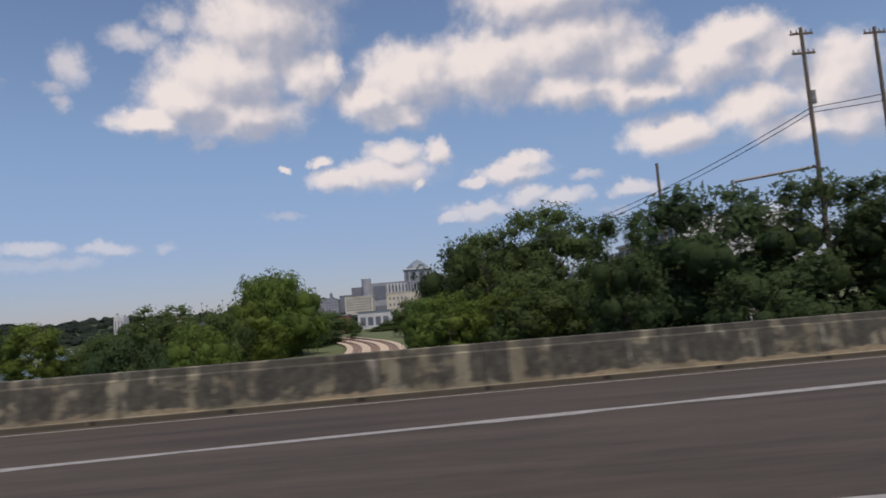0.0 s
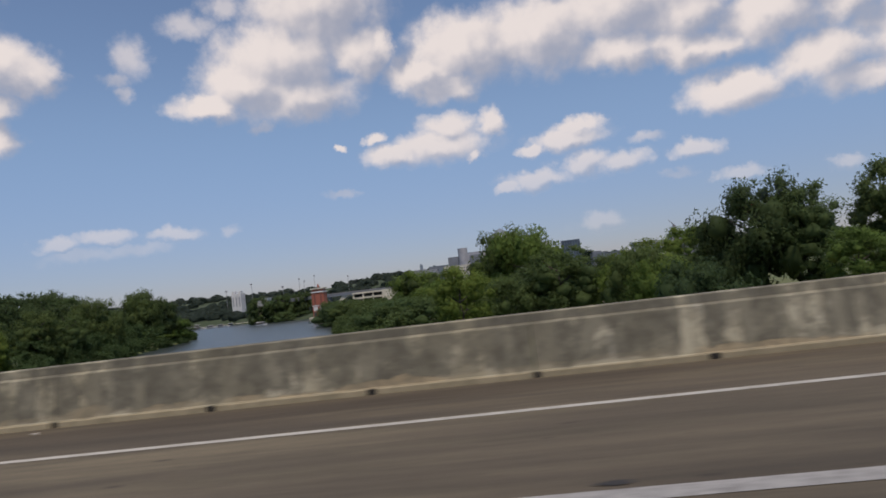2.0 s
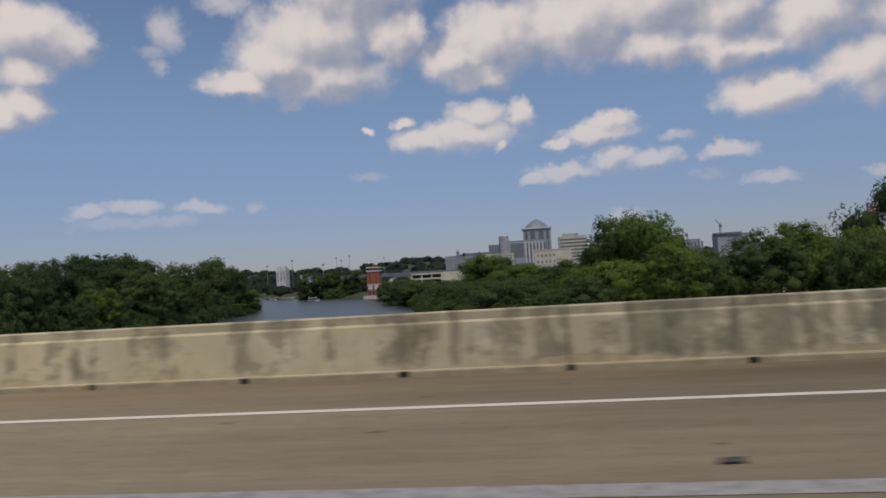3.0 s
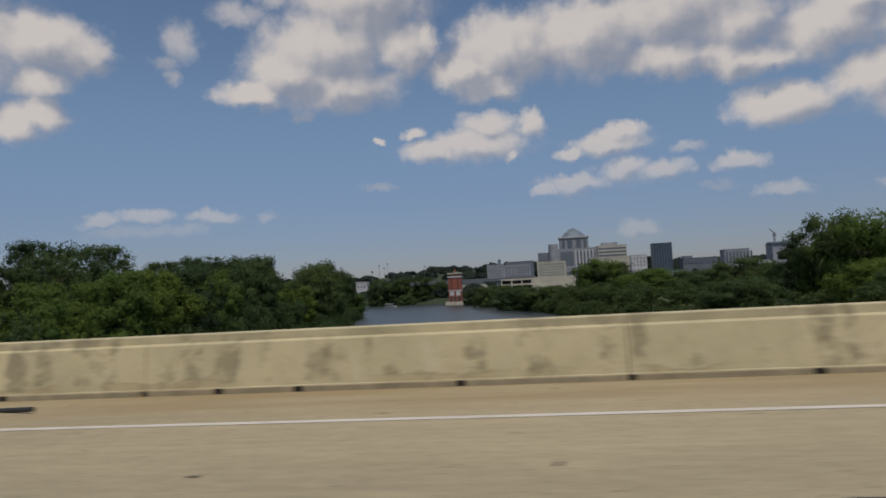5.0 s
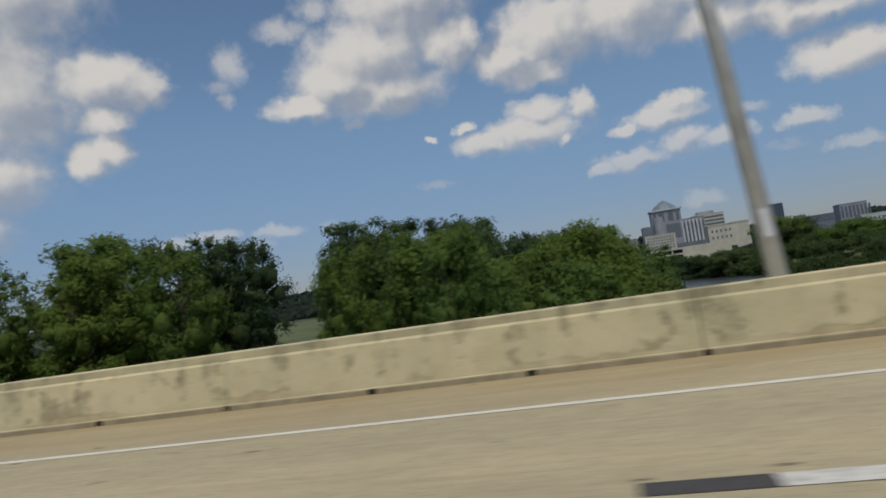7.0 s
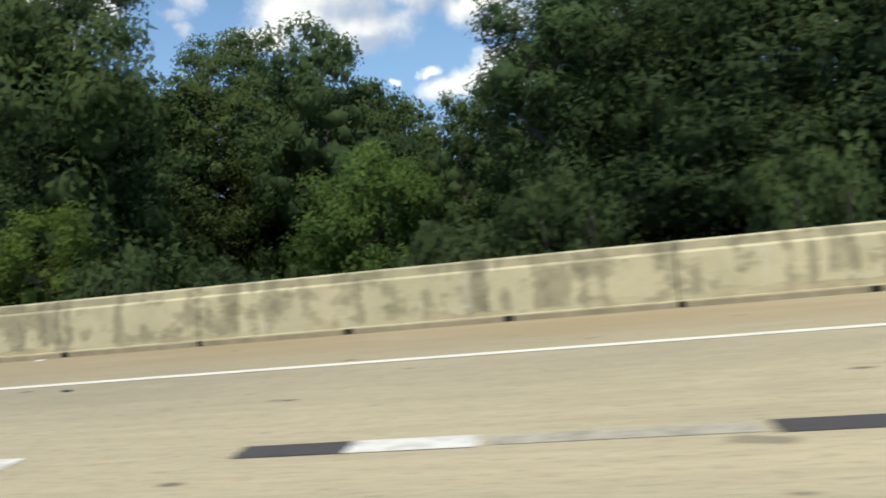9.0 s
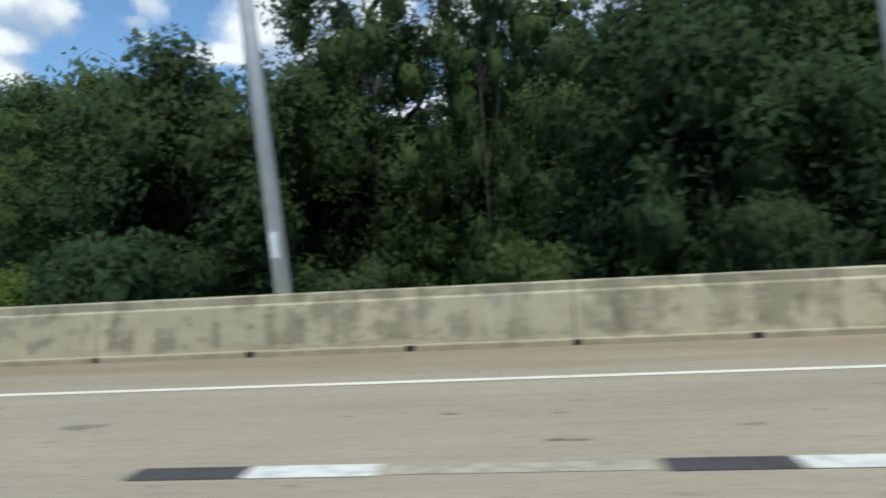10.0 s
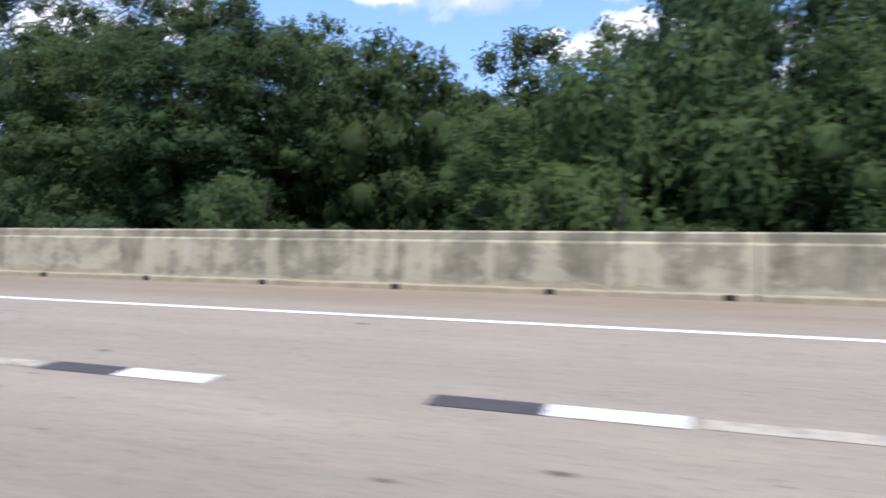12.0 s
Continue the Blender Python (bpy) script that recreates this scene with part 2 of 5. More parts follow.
def concrete_material():
    m = Mat("weathered_concrete", 0.88)
    x, tall = m.axis(0), m.local(2)
    # old stretch: more stains, and cloud shade put into the colour as well
    old = m.span(x, -114.0, -68.0)
    west = m.span(x, -285.0, -215.0, 1.0, 0.0)
    soot_and_shade = m.span(x, -50.0, -14.0)
    tint = m.mix(m.span(m.noise(0.5, 5), 0.35, 0.68), (0.60, 0.51, 0.30), (0.48, 0.42, 0.245))
    tint = m.mix(m.span(m.noise(7.0, 6, 0.65), 0.3, 0.75, 0.0, 0.4), tint, (0.58, 0.53, 0.39))
    tint = m.mix(m.span(m.noise(2.4, 6, 0.68), 0.45, 0.68, 0.0, 0.35), tint, (0.36, 0.31, 0.19))
    tint = m.mix(m.math("MULTIPLY", old, 0.85), tint, m.mix(m.span(m.noise(1.1, 5, 0.6, (1, 1, 0.4)), 0.42, 0.62), (0.215, 0.195, 0.14), (0.36, 0.335, 0.255)))
    # base darkened overall towards the ramp for the cloud shade there
    tint = m.mix(m.math("MULTIPLY", soot_and_shade, 0.75), tint, m.mix(1.0, tint, (0.42, 0.41, 0.39), "MULTIPLY"))
    # mould and soot in patches, some with upright edges where a cleaner strip was washed
    for wide, seed, rough in ((0.55, 0.0, 1.0), (1.25, 37.0, 2.1)):
        cell = m.cells(m.math("ADD", m.math("MULTIPLY", x, wide), m.math("MULTIPLY", m.noise(1.1 * rough, 5, 0.62), 0.32)), seed)
        score = m.math("ADD", m.math("MULTIPLY", cell, 0.42), m.math("MULTIPLY", m.math("SUBTRACT", m.noise(0.95 * rough, 7, 0.66, (1, 1, 1.25)), 0.5), 1.6))
        bar = m.math("SUBTRACT", 0.42, m.math("ADD", m.math("MULTIPLY", old, 0.29), m.math("MULTIPLY", west, 0.14)))
        patch = m.span(m.math("SUBTRACT", score, bar), -0.06, 0.13)
        foot = m.span(m.math("SUBTRACT", tall, m.math("MULTIPLY", m.noise(1.3 * rough, 6, 0.65), 0.62)), -0.20, -0.12)
        patch = m.math("MULTIPLY", patch, m.math("ADD", m.math("MULTIPLY", foot, 0.9), 0.1))
        dark = m.mix(m.span(m.noise(5.0, 5, 0.65), 0.35, 0.7), m.mix(soot_and_shade, m.mix(old, (0.125, 0.108, 0.064), (0.070, 0.064, 0.048)), (0.030, 0.028, 0.023)), m.mix(soot_and_shade, m.mix(old, (0.22, 0.19, 0.115), (0.125, 0.115, 0.085)), (0.070, 0.064, 0.050)))
        tint = m.mix(m.math("MULTIPLY", patch, m.math("ADD", 0.55, m.math("ADD", m.math("MULTIPLY", old, 0.12), m.math("MULTIPLY", soot_and_shade, 0.25)))), tint, dark)
        # the rim where the patch dried is darker still
        rim = m.math("MULTIPLY", m.span(m.math("ABSOLUTE", m.math("SUBTRACT", score, bar), 0.0), 0.0, 0.03, 1.0, 0.0), m.span(m.noise(0.6, 3), 0.42, 0.6, 0.0, 0.35))
        tint = m.mix(rim, tint, m.mix(old, (0.16, 0.135, 0.08), (0.06, 0.055, 0.044)))
    # thin runs of water from the ledge
    run = m.math("MULTIPLY", m.span(m.noise(3.4, 4, 0.6, (1, 1, 0.10)), 0.60, 0.70), m.span(m.noise(0.9, 3), 0.45, 0.6, 0.0, 0.5))
    tint = m.mix(run, tint, m.mix(old, (0.62, 0.57, 0.43), (0.40, 0.38, 0.31)))
    # chipped brown foot with a dark ragged edge
    ragged = m.math("SUBTRACT", tall, m.math("MULTIPLY", m.noise(1.25, 6, 0.66), 0.50))
    here = m.span(m.noise(0.30, 3), 0.46, 0.56, 0.12, 0.8)
    tint = m.mix(m.math("MULTIPLY", m.span(ragged, -0.085, -0.06, 1.0, 0.0), here), tint, m.mix(m.span(m.noise(6.0, 5), 0.4, 0.65), m.mix(old, (0.47, 0.385, 0.225), (0.31, 0.245, 0.150)), m.mix(old, (0.36, 0.29, 0.17), (0.19, 0.155, 0.10))))
    tint = m.mix(m.math("MULTIPLY", m.span(m.math("ABSOLUTE", m.math("ADD", ragged, 0.065), 0.0), 0.0, 0.022, 1.0, 0.0), m.math("MULTIPLY", here, 0.5)), tint, m.mix(old, (0.20, 0.165, 0.10), (0.08, 0.07, 0.05)))
    # the rail band is unevenly darker than the face below it
    band = m.math("MULTIPLY", m.span(tall, 0.786, 0.80), m.span(tall, 0.895, 0.912, 1.0, 0.0))
    tint = m.mix(m.math("MULTIPLY", band, m.span(m.noise(0.8, 6, 0.65), 0.38, 0.62, 0.05, 0.42)), tint, m.mix(old, (0.20, 0.18, 0.12), (0.09, 0.085, 0.068)))
    # far end greyed and darkened in colour, to offset the raised exposure
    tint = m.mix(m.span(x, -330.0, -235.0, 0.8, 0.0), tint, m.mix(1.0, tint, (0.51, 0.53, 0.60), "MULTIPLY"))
    m.paint(tint)
    return m.bump(m.noise(14.0, 8), 0.35, 0.01).m


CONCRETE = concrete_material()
PIER_CONCRETE = plain("pier_concrete", (0.38, 0.36, 0.31), 0.9, scale=1.2)


def kerb_material():
    m = Mat("kerb_concrete", 0.9)
    tint = m.mix(m.span(m.noise(2.5, 6), 0.3, 0.7), (0.24, 0.205, 0.13), (0.37, 0.31, 0.20))
    # the kerb goes near black towards the old ramp
    tint = m.mix(m.span(m.axis(0), -70.0, -25.0, 0.0, 0.85), tint, (0.035, 0.030, 0.023))
    return m.paint(tint).m


KERB = kerb_material()


def deck_material(name, light, dark, coarse=1.0, shade_span=None, gloss=0.9):
    m = Mat(name, gloss)
    lanes = m.noise(0.5, 3, 0.5, (0.06, 1.3, 1))
    tint = m.mix(m.span(lanes, 0.35, 0.65), light, dark)
    grain = m.span(m.noise(28.0, 4, 0.7), 0.35, 0.65)
    tint = m.mix(m.math("MULTIPLY", grain, 0.35), tint, tuple(c * 1.45 for c in light))
    patch = m.span(m.noise(0.11, 5, 0.6, (0.35, 1, 1)), 0.42, 0.66)
    tint = m.mix(m.math("MULTIPLY", patch, 0.55), tint, tuple(c * 0.72 for c in dark))
    streak = m.span(m.noise(5.0, 5, 0.65, (0.10, 1.6, 1)), 0.38, 0.66)
    tint = m.mix(m.math("MULTIPLY", streak, 0.42 * coarse), tint, tuple(c * 0.60 for c in dark))
    worn = m.span(m.noise(2.2, 6, 0.7, (0.30, 1.0, 1)), 0.50, 0.72)
    tint = m.mix(m.math("MULTIPLY", worn, 0.5 * coarse), tint, tuple(c * 1.35 for c in light))
    speck = m.span(m.noise(24.0, 3, 0.6, (0.30, 1, 1)), 0.55, 0.66)
    tint = m.mix(m.math("MULTIPLY", speck, 0.42), tint, tuple(c * 0.5 for c in dark))
    spots = m.span(m.noise(2.4, 2, 0.5, (0.5, 1, 1)), 0.70, 0.76)
    tint = m.mix(m.math("MULTIPLY", spots, 0.7), tint, tuple(c * 0.45 for c in dark))
    mottle = m.span(m.noise(7.0, 3, 0.6, (0.40, 1, 1)), 0.35, 0.65)
    tint = m.mix(m.span(m.axis(0), -245.0, -200.0, 0.06, 0.26 * coarse), tint, m.mix(mottle, tuple(c * 0.66 for c in dark), tuple(c * 1.25 for c in light)))
    for size, thin, share, shade in ((2.4, 0.42, 0.85, 0.32), (5.5, 0.42, 0.7, 0.42)):
        fleck = m.math("MULTIPLY", m.dots(size, (thin, 1, 1), 0.07, 0.12), share)
        tint = m.mix(fleck, tint, tuple(c * shade for c in dark))
    rusty = m.span(m.noise(13.0, 3, 0.6, (0.35, 1, 1)), 0.58, 0.72)
    tint = m.mix(m.math("MULTIPLY", rusty, 0.35), tint, (light[0] * 1.1, light[1] * 0.86, light[2] * 0.8))
    # brown dust lies on the shoulder beside the parapet
    dust = m.math("MULTIPLY", m.span(m.axis(1), 7.4, 9.2), m.span(m.noise(0.9, 4, 0.6, (0.25, 1.6, 1)), 0.3, 0.62, 0.25, 0.85))
    tint = m.mix(dust, tint, (light[0] * 0.72, light[1] * 0.64, light[2] * 0.54))
    # cloud shade over the ramp, put into the deck colour, fades out along the bridge
    cloud_shade = m.math("MULTIPLY", m.span(m.axis(0), *(shade_span or (-119.0, -74.0, 0.0, 0.92))), m.span(m.noise(0.7, 4, 0.6, (0.12, 1, 1)), 0.2, 0.6, 0.7, 1.0))
    shaded_tint = m.mix(m.span(m.noise(1.6, 6, 0.68, (0.14, 1.2, 1)), 0.36, 0.64), (0.021, 0.016, 0.0125), (0.048, 0.037, 0.027))
    tint = m.mix(cloud_shade, tint, shaded_tint)
    # past the wood's edge the colour is greyed and darkened to offset raised exposure
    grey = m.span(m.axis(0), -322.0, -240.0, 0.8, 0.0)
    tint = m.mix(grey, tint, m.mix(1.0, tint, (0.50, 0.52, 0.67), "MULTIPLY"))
    return m.paint(tint).bump(m.noise(90.0, 4), 0.25, 0.004).m


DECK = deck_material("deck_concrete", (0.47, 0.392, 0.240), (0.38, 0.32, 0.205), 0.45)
# ramp asphalt, with the cloud shade over it mixed into the colour
ASPHALT = deck_material("shaded_worn_asphalt", (0.108, 0.087, 0.063), (0.058, 0.047, 0.036), shade_span=(-24.0, -4.0, 0.2, 0.85))


def mark_material(name, colour, wear):
    m = Mat(name, 0.75)
    worn = m.span(m.noise(7.0, 5, 0.65), 0.52 - wear, 0.78 - wear)
    return m.paint(m.mix(worn, colour, tuple(c * 0.62 for c in colour))).m


def edge_paint_material():
    """Edge line, worn; towards the ramp cloud shade is put into its colour."""
    m = Mat("edge_line_paint", 0.75)
    worn = m.span(m.noise(5.0, 5, 0.65, (0.5, 1, 1)), 0.42, 0.70)
    tint = m.mix(m.span(m.axis(0), -110.0, -50.0), (0.70, 0.65, 0.55), (0.38, 0.37, 0.335))
    return m.paint(m.mix(m.math("MULTIPLY", worn, m.span(m.axis(0), -110.0, -50.0, 0.2, 0.5)), tint, (0.20, 0.18, 0.145))).m


EDGE_PAINT = edge_paint_material()
WHITE_PAINT = mark_material("white_road_paint", (0.64, 0.61, 0.55), 0.08)
BLACK_PAINT = mark_material("black_contrast_paint", (0.058, 0.053, 0.051), 0.05)
RUST = plain("rusty_steel", (0.25, 0.24, 0.25), 0.6, 0.4, 8.0, 0.4)
# worn white paint, dimmed further because cloud shade is in its colour
WORN_SHADED_PAINT = mark_material("worn_shaded_paint", (0.29, 0.285, 0.275), 0.12)
# main-lane asphalt, its share of the cloud shade mixed in likewise
MAIN_ASPHALT = deck_material("shaded_blue_grey_asphalt", (0.060, 0.060, 0.060), (0.040, 0.040, 0.041), shade_span=(-24.0, -4.0, 0.1, 0.6))
PATCH = plain("fresh_asphalt_patch", (0.022, 0.021, 0.021), 0.9, scale=20.0)
HOLE = plain("drain_hole", (0.02, 0.018, 0.015), 0.95)
GALVANISED = plain("galvanised_steel", (0.62, 0.64, 0.66), 0.6, 0.1, 2.0, 0.15)
WOOD = plain("pallet_wood", (0.36, 0.24, 0.13), 0.85, scale=9.0, spread=0.3)
GREY_WOOD = plain("pole_wood", (0.14, 0.11, 0.085), 0.9, scale=5.0)
RUBBER = plain("rubber", (0.03, 0.03, 0.03), 0.7)


def ground_material():
    m = Mat("rough_grass", 0.95)
    tint = m.mix(m.span(m.noise(0.05, 6), 0.35, 0.65), (0.055, 0.085, 0.025), (0.10, 0.12, 0.045))
    tint = m.mix(m.span(m.noise(0.9, 5), 0.45, 0.75, 0.0, 0.6), tint, (0.13, 0.11, 0.06))
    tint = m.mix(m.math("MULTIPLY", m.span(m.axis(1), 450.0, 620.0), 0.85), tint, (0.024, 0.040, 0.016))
    return m.paint(tint).bump(m.noise(2.0, 6), 0.6, 0.2).m


def water_material():
    m = Mat("river_water", 0.28)
    m.paint((0.030, 0.040, 0.040))
    m.b.inputs["IOR"].default_value = 1.33
    return m.bump(m.noise(0.9, 5, 0.6, (1, 0.35, 1)), 0.8, 0.35).m


GRASS, WATER = ground_material(), water_material()


# ---- mesh helpers ----
def mesh_of(name, verts, faces, material, smooth=False):
    me = bpy.data.meshes.new(name)
    me.from_pydata([tuple(v) for v in verts], [], faces)
    me.materials.append(material)
    if smooth:
        me.shade_smooth()
    me.update()
    return me


def bm_mesh(name, bm, material, smooth=False):
    me = bpy.data.meshes.new(name)
    bmesh.ops.recalc_face_normals(bm, faces=bm.faces)
    bm.to_mesh(me)
    bm.free()
    me.materials.append(material)
    if smooth:
        me.shade_smooth()
    return me


def part(name, bm, material, parent, label="", smooth=False):
    ob = new(name, bm_mesh(name, bm, material, smooth))
    ob.parent = parent
    if label:
        ob["label"] = label
    return ob


def part_of(name, me, parent, x=0.0, y=0.0, z=0.0):
    ob = new(name, me)
    ob.parent = parent
    ob.location = (x, y, z)
    return ob


def thing(name, m, label, category, group="", kind=""):
    ob = new(name)
    ob.empty_display_size = 0.3
    ob.matrix_world = m
    return tagged(ob, label, category, group, kind)


def box(bm, x0, x1, y0, y1, z0, z1, bevel=0.0):
    made = bmesh.ops.create_cube(bm, size=1.0)["verts"]
    for v in made:
        v.co = Vector(((x0 + x1) / 2 + v.co.x * (x1 - x0), (y0 + y1) / 2 + v.co.y * (y1 - y0), (z0 + z1) / 2 + v.co.z * (z1 - z0)))
    if bevel:
        edges = list({e for v in made for e in v.link_edges})
        bmesh.ops.bevel(bm, geom=edges, offset=bevel, segments=1, affect="EDGES")
    return bm


def boxes(*rows, bevel=0.0):
    bm = bmesh.new()
    for row in rows:
        box(bm, *row, bevel=bevel)
    return bm


def tube(bm, a, b, r0, r1, sides=10):
    a, b = Vector(a), Vector(b)
    turn = (b - a).to_track_quat("Z", "Y").to_matrix().to_4x4()
    m = Matrix.Translation((a + b) / 2) @ turn
    bmesh.ops.create_cone(bm, cap_ends=True, segments=sides, radius1=r0, radius2=r1, depth=(b - a).length, matrix=m)
    return bm


# ---- the lie of the land ----
BANK_Y = np.array([-5000, 0, 60, 130, 170, 210, 250, 310, 420, 540, 600, 680, 800, 900, 930.0])
BANK_W = np.array([-200, -200, -199, -203, -210, -216, -224, -238, -262, -320, -400, -470, -560, -610, -620.0])
BANK_E = np.array([-70, -70, -72, -84, -95, -106, -118, -135, -165, -200, -232, -310, -420, -560, -620.0])
WATER_Z = -14.0


def step(v, a, b):
    u = np.clip((v - a) / (b - a), 0, 1)
    return u * u * (3 - 2 * u)


def parapet_y(x):
    u = x + 27.0
    return 10.0 + 0.14 * (u / 2 + np.sqrt(u * u / 4 + 3.0)) - 0.14 * step(-u, 0, 12) * (u / 2 + np.sqrt(u * u / 4 + 3.0))


def road_z(y):
    return -0.06 * np.maximum(0.0, y - 10.05)


def ground_z(x, y):
    x, y = np.asarray(x, float), np.asarray(y, float)
    w, e = np.interp(y, BANK_Y, BANK_W), np.interp(y, BANK_Y, BANK_E)
    land = -9.2 + 0.6 * np.sin(x * 0.031 + 1.0) * np.cos(y * 0.027)
    land = land + 6.0 * step(-x, 228, 275) * (1 - step(np.abs(y), 90, 200))
    land = land + 9.0 * step(y, 650, 1300)
    ridge = 74 * (1 - 0.5 * step(x, -250, 450)) * step(y, 1500, 2700) * (0.8 + 0.2 * np.sin(x * 0.0021 + 0.7) + 0.09 * np.sin(x * 0.0087))
    inside = np.minimum(x - w, e - x)
    dip = step(inside, -13, 7)
    return (land + ridge) * (1 - dip) + (WATER_Z - 3.0) * dip


def build_ground():
    u = np.linspace(-1, 1, 150)
    xs = -130 + 420 * u + 4300 * np.sign(u) * np.abs(u) ** 5
    v = np.linspace(0, 1, 170)
    ys = -2500 * (1 - step(v, 0, 0.12)) + 900 * np.clip((v - 0.1) / 0.75, 0, 1) + 3700 * np.clip((v - 0.75) / 0.25, 0, 1) ** 2
    gx, gy = np.meshgrid(xs, ys)
    gz = ground_z(gx, gy)
    n, m = len(xs), len(ys)
    idx = np.arange(n * m).reshape(m, n)
    faces = np.stack([idx[:-1, :-1], idx[:-1, 1:], idx[1:, 1:], idx[1:, :-1]], -1).reshape(-1, 4)
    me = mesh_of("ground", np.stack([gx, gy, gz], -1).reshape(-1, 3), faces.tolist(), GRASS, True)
    tagged(new("ground", me), "uneven green grass and scrub land beside a river", "ground", kind="structure")


def build_water():
    me = mesh_of("water", [(-900, -1500, WATER_Z), (300, -1500, WATER_Z), (300, 1000, WATER_Z), (-900, 1000, WATER_Z)], [(0, 1, 2, 3)], WATER)
    tagged(new("water", me), "calm grey-blue river water with small ripples", "water", kind="structure")


build_ground()
build_water()

# ---- the bridge deck, its joints and painted lines ----
JOINT_A, JOINT_B = -52.5, -347.3


def deck_piece(name, x0, x1, material, label):
    xs = np.linspace(x0, x1, max(2, int(abs(x1 - x0) / 3) + 1))
    verts, faces = [], []
    for x in xs:
        far = float(parapet_y(x)) + 0.55
        for y in (-12.6, 0.0, 10.05, far):
            verts.append((x, y, float(road_z(y))))
        for y in (far, -12.6):
            verts.append((x, y, -0.95))
    for i in range(len(xs) - 1):
        a, b = 6 * i, 6 * i + 6
        for k in range(6):
            j = (k + 1) % 6
            faces.append((a + k, b + k, b + j, a + j))
    faces += [tuple(range(5, -1, -1)), tuple(range(6 * len(xs) - 6, 6 * len(xs)))]
    return tagged(new(name, mesh_of(name, verts, faces, material)), label, "road", kind="structure")


deck_piece("road", 90, JOINT_A + 0.3, ASPHALT, "worn asphalt of the old ramp and carriageway, darkened for cloud shade")
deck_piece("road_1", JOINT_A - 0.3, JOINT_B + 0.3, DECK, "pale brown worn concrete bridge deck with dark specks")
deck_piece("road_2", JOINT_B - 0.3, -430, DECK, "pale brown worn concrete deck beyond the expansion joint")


def finger_joint(x):
    """A steel expansion joint with teeth across the whole deck."""
    root = thing("expansion_joint", pose(x, 0, 0), "dark steel toothed expansion joint across the bridge deck", "expansion joint", "finger joints", "structure")
    bm = bmesh.new()
    for s in (-1, 1):
        box(bm, s * 0.16 if s > 0 else -0.25, 0.25 if s > 0 else -0.16, -12.0, 9.95, -0.1, 0.004)
    part("plate", bm, RUST, root)
    bm = bmesh.new()
    for i in range(122):
        y = -12.0 + i * 0.18
        box(bm, -0.155, 0.10, y, y + 0.08, -0.08, -0.006)
        box(bm, -0.10, 0.155, y + 0.09, y + 0.17, -0.08, -0.006)
    part("teeth", bm, RUST, root, "interlocking worn steel teeth")
    part("trough", boxes((-0.30, 0.30, -12.0, 10.2, -0.6, -0.2)), HOLE, root)


finger_joint(JOINT_A)
finger_joint(JOINT_B)


def seam(name, x, lean, width, y1):
    verts = [(x - width / 2, -12, 0.004), (x + width / 2, -12, 0.004), (x + width / 2 + lean, y1, 0.004), (x - width / 2 + lean, y1, 0.004)]
    tagged(new(name, mesh_of(name, verts, [(0, 1, 2, 3)], RUBBER)), "black sealed joint across the old ramp", "road joint", "sealed joints", "structure")


seam("deck_seam", -23.2, 0.0, 0.16, 10.04)
seam("deck_seam", -7.2, 0.0, 0.10, 10.04)


def ribbon(name, points, width, label, material=None, ragged=0.0):
    """A painted line along points of the plan, 4 mm above the road."""
    verts, faces = [], []
    rough = [Vector(p) for p in points]
    cuts = 40 if ragged else 8
    pts = [a.lerp(b, k / cuts) for a, b in zip(rough[:-1], rough[1:]) for k in range(cuts)] + rough[-1:]
    chips = random.Random(8)
    bite = 0.0
    for i, p in enumerate(pts):
        along = (pts[min(i + 1, len(pts) - 1)] - pts[max(i - 1, 0)]).normalized()
        across = Vector((-along.y, along.x)) * width / 2
        if ragged and chips.random() < 0.35:
            bite = chips.choice((0.0, 0.0, 0.5, 1.0)) * ragged * chips.random()
        for q in (p + across - across * bite, p - across + across * bite * 0.4):
            verts.append((q.x, q.y, float(road_z(q.y)) + 0.005))
    for i in range(len(pts) - 1):
        faces.append((2 * i, 2 * i + 1, 2 * i + 3, 2 * i + 2))
    ob = new(name, mesh_of(name, verts, faces, material or WHITE_PAINT))
    return tagged(ob, label, "road marking", "", "structure")


EDGE_X, EDGE_Y = [-430, -60, -52, -45, -37, -31, -25, -15, 0, 12, 60], [7.66, 7.66, 7.72, 7.95, 8.42, 8.9, 9.6, 11.0, 13.05, 14.7, 21.4]
ribbon("edge_line", [(x, float(np.interp(x, EDGE_X, EDGE_Y))) for x in np.arange(60, -430, -5.0)], 0.145, "thin white edge line along the shoulder", EDGE_PAINT)
ribbon("ramp_line", [(40, 13.1), (20, 10.9), (0, 8.75), (-15, 7.1), (-30, 5.5), (-37, 4.78)], 0.24, "broad white worn line where the ramp joins", WORN_SHADED_PAINT, 0.9)
ribbon("lane_line", [(80, 4.55), (0, 4.55), (-28, 4.42), (-60, 4.54), (-90, 4.62), (-128, 4.58)], 0.27, "broad solid white line between the lanes", WORN_SHADED_PAINT, 0.2)


def flat_piece(name, corners, z, material, label, category):
    me = mesh_of(name, [(x, y, z) for x, y in corners], [tuple(range(len(corners)))], material)
    return tagged(new(name, me), label, category, "", "structure")


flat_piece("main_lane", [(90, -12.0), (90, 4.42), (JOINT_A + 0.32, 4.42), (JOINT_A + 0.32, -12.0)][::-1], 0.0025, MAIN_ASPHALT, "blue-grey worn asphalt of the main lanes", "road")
flat_piece("asphalt_patch", [(-30.56, 6.39), (-30.33, 6.19), (-29.67, 6.84), (-29.94, 7.04)], 0.005, PATCH, "small dark asphalt patch in the ramp lane", "road patch")


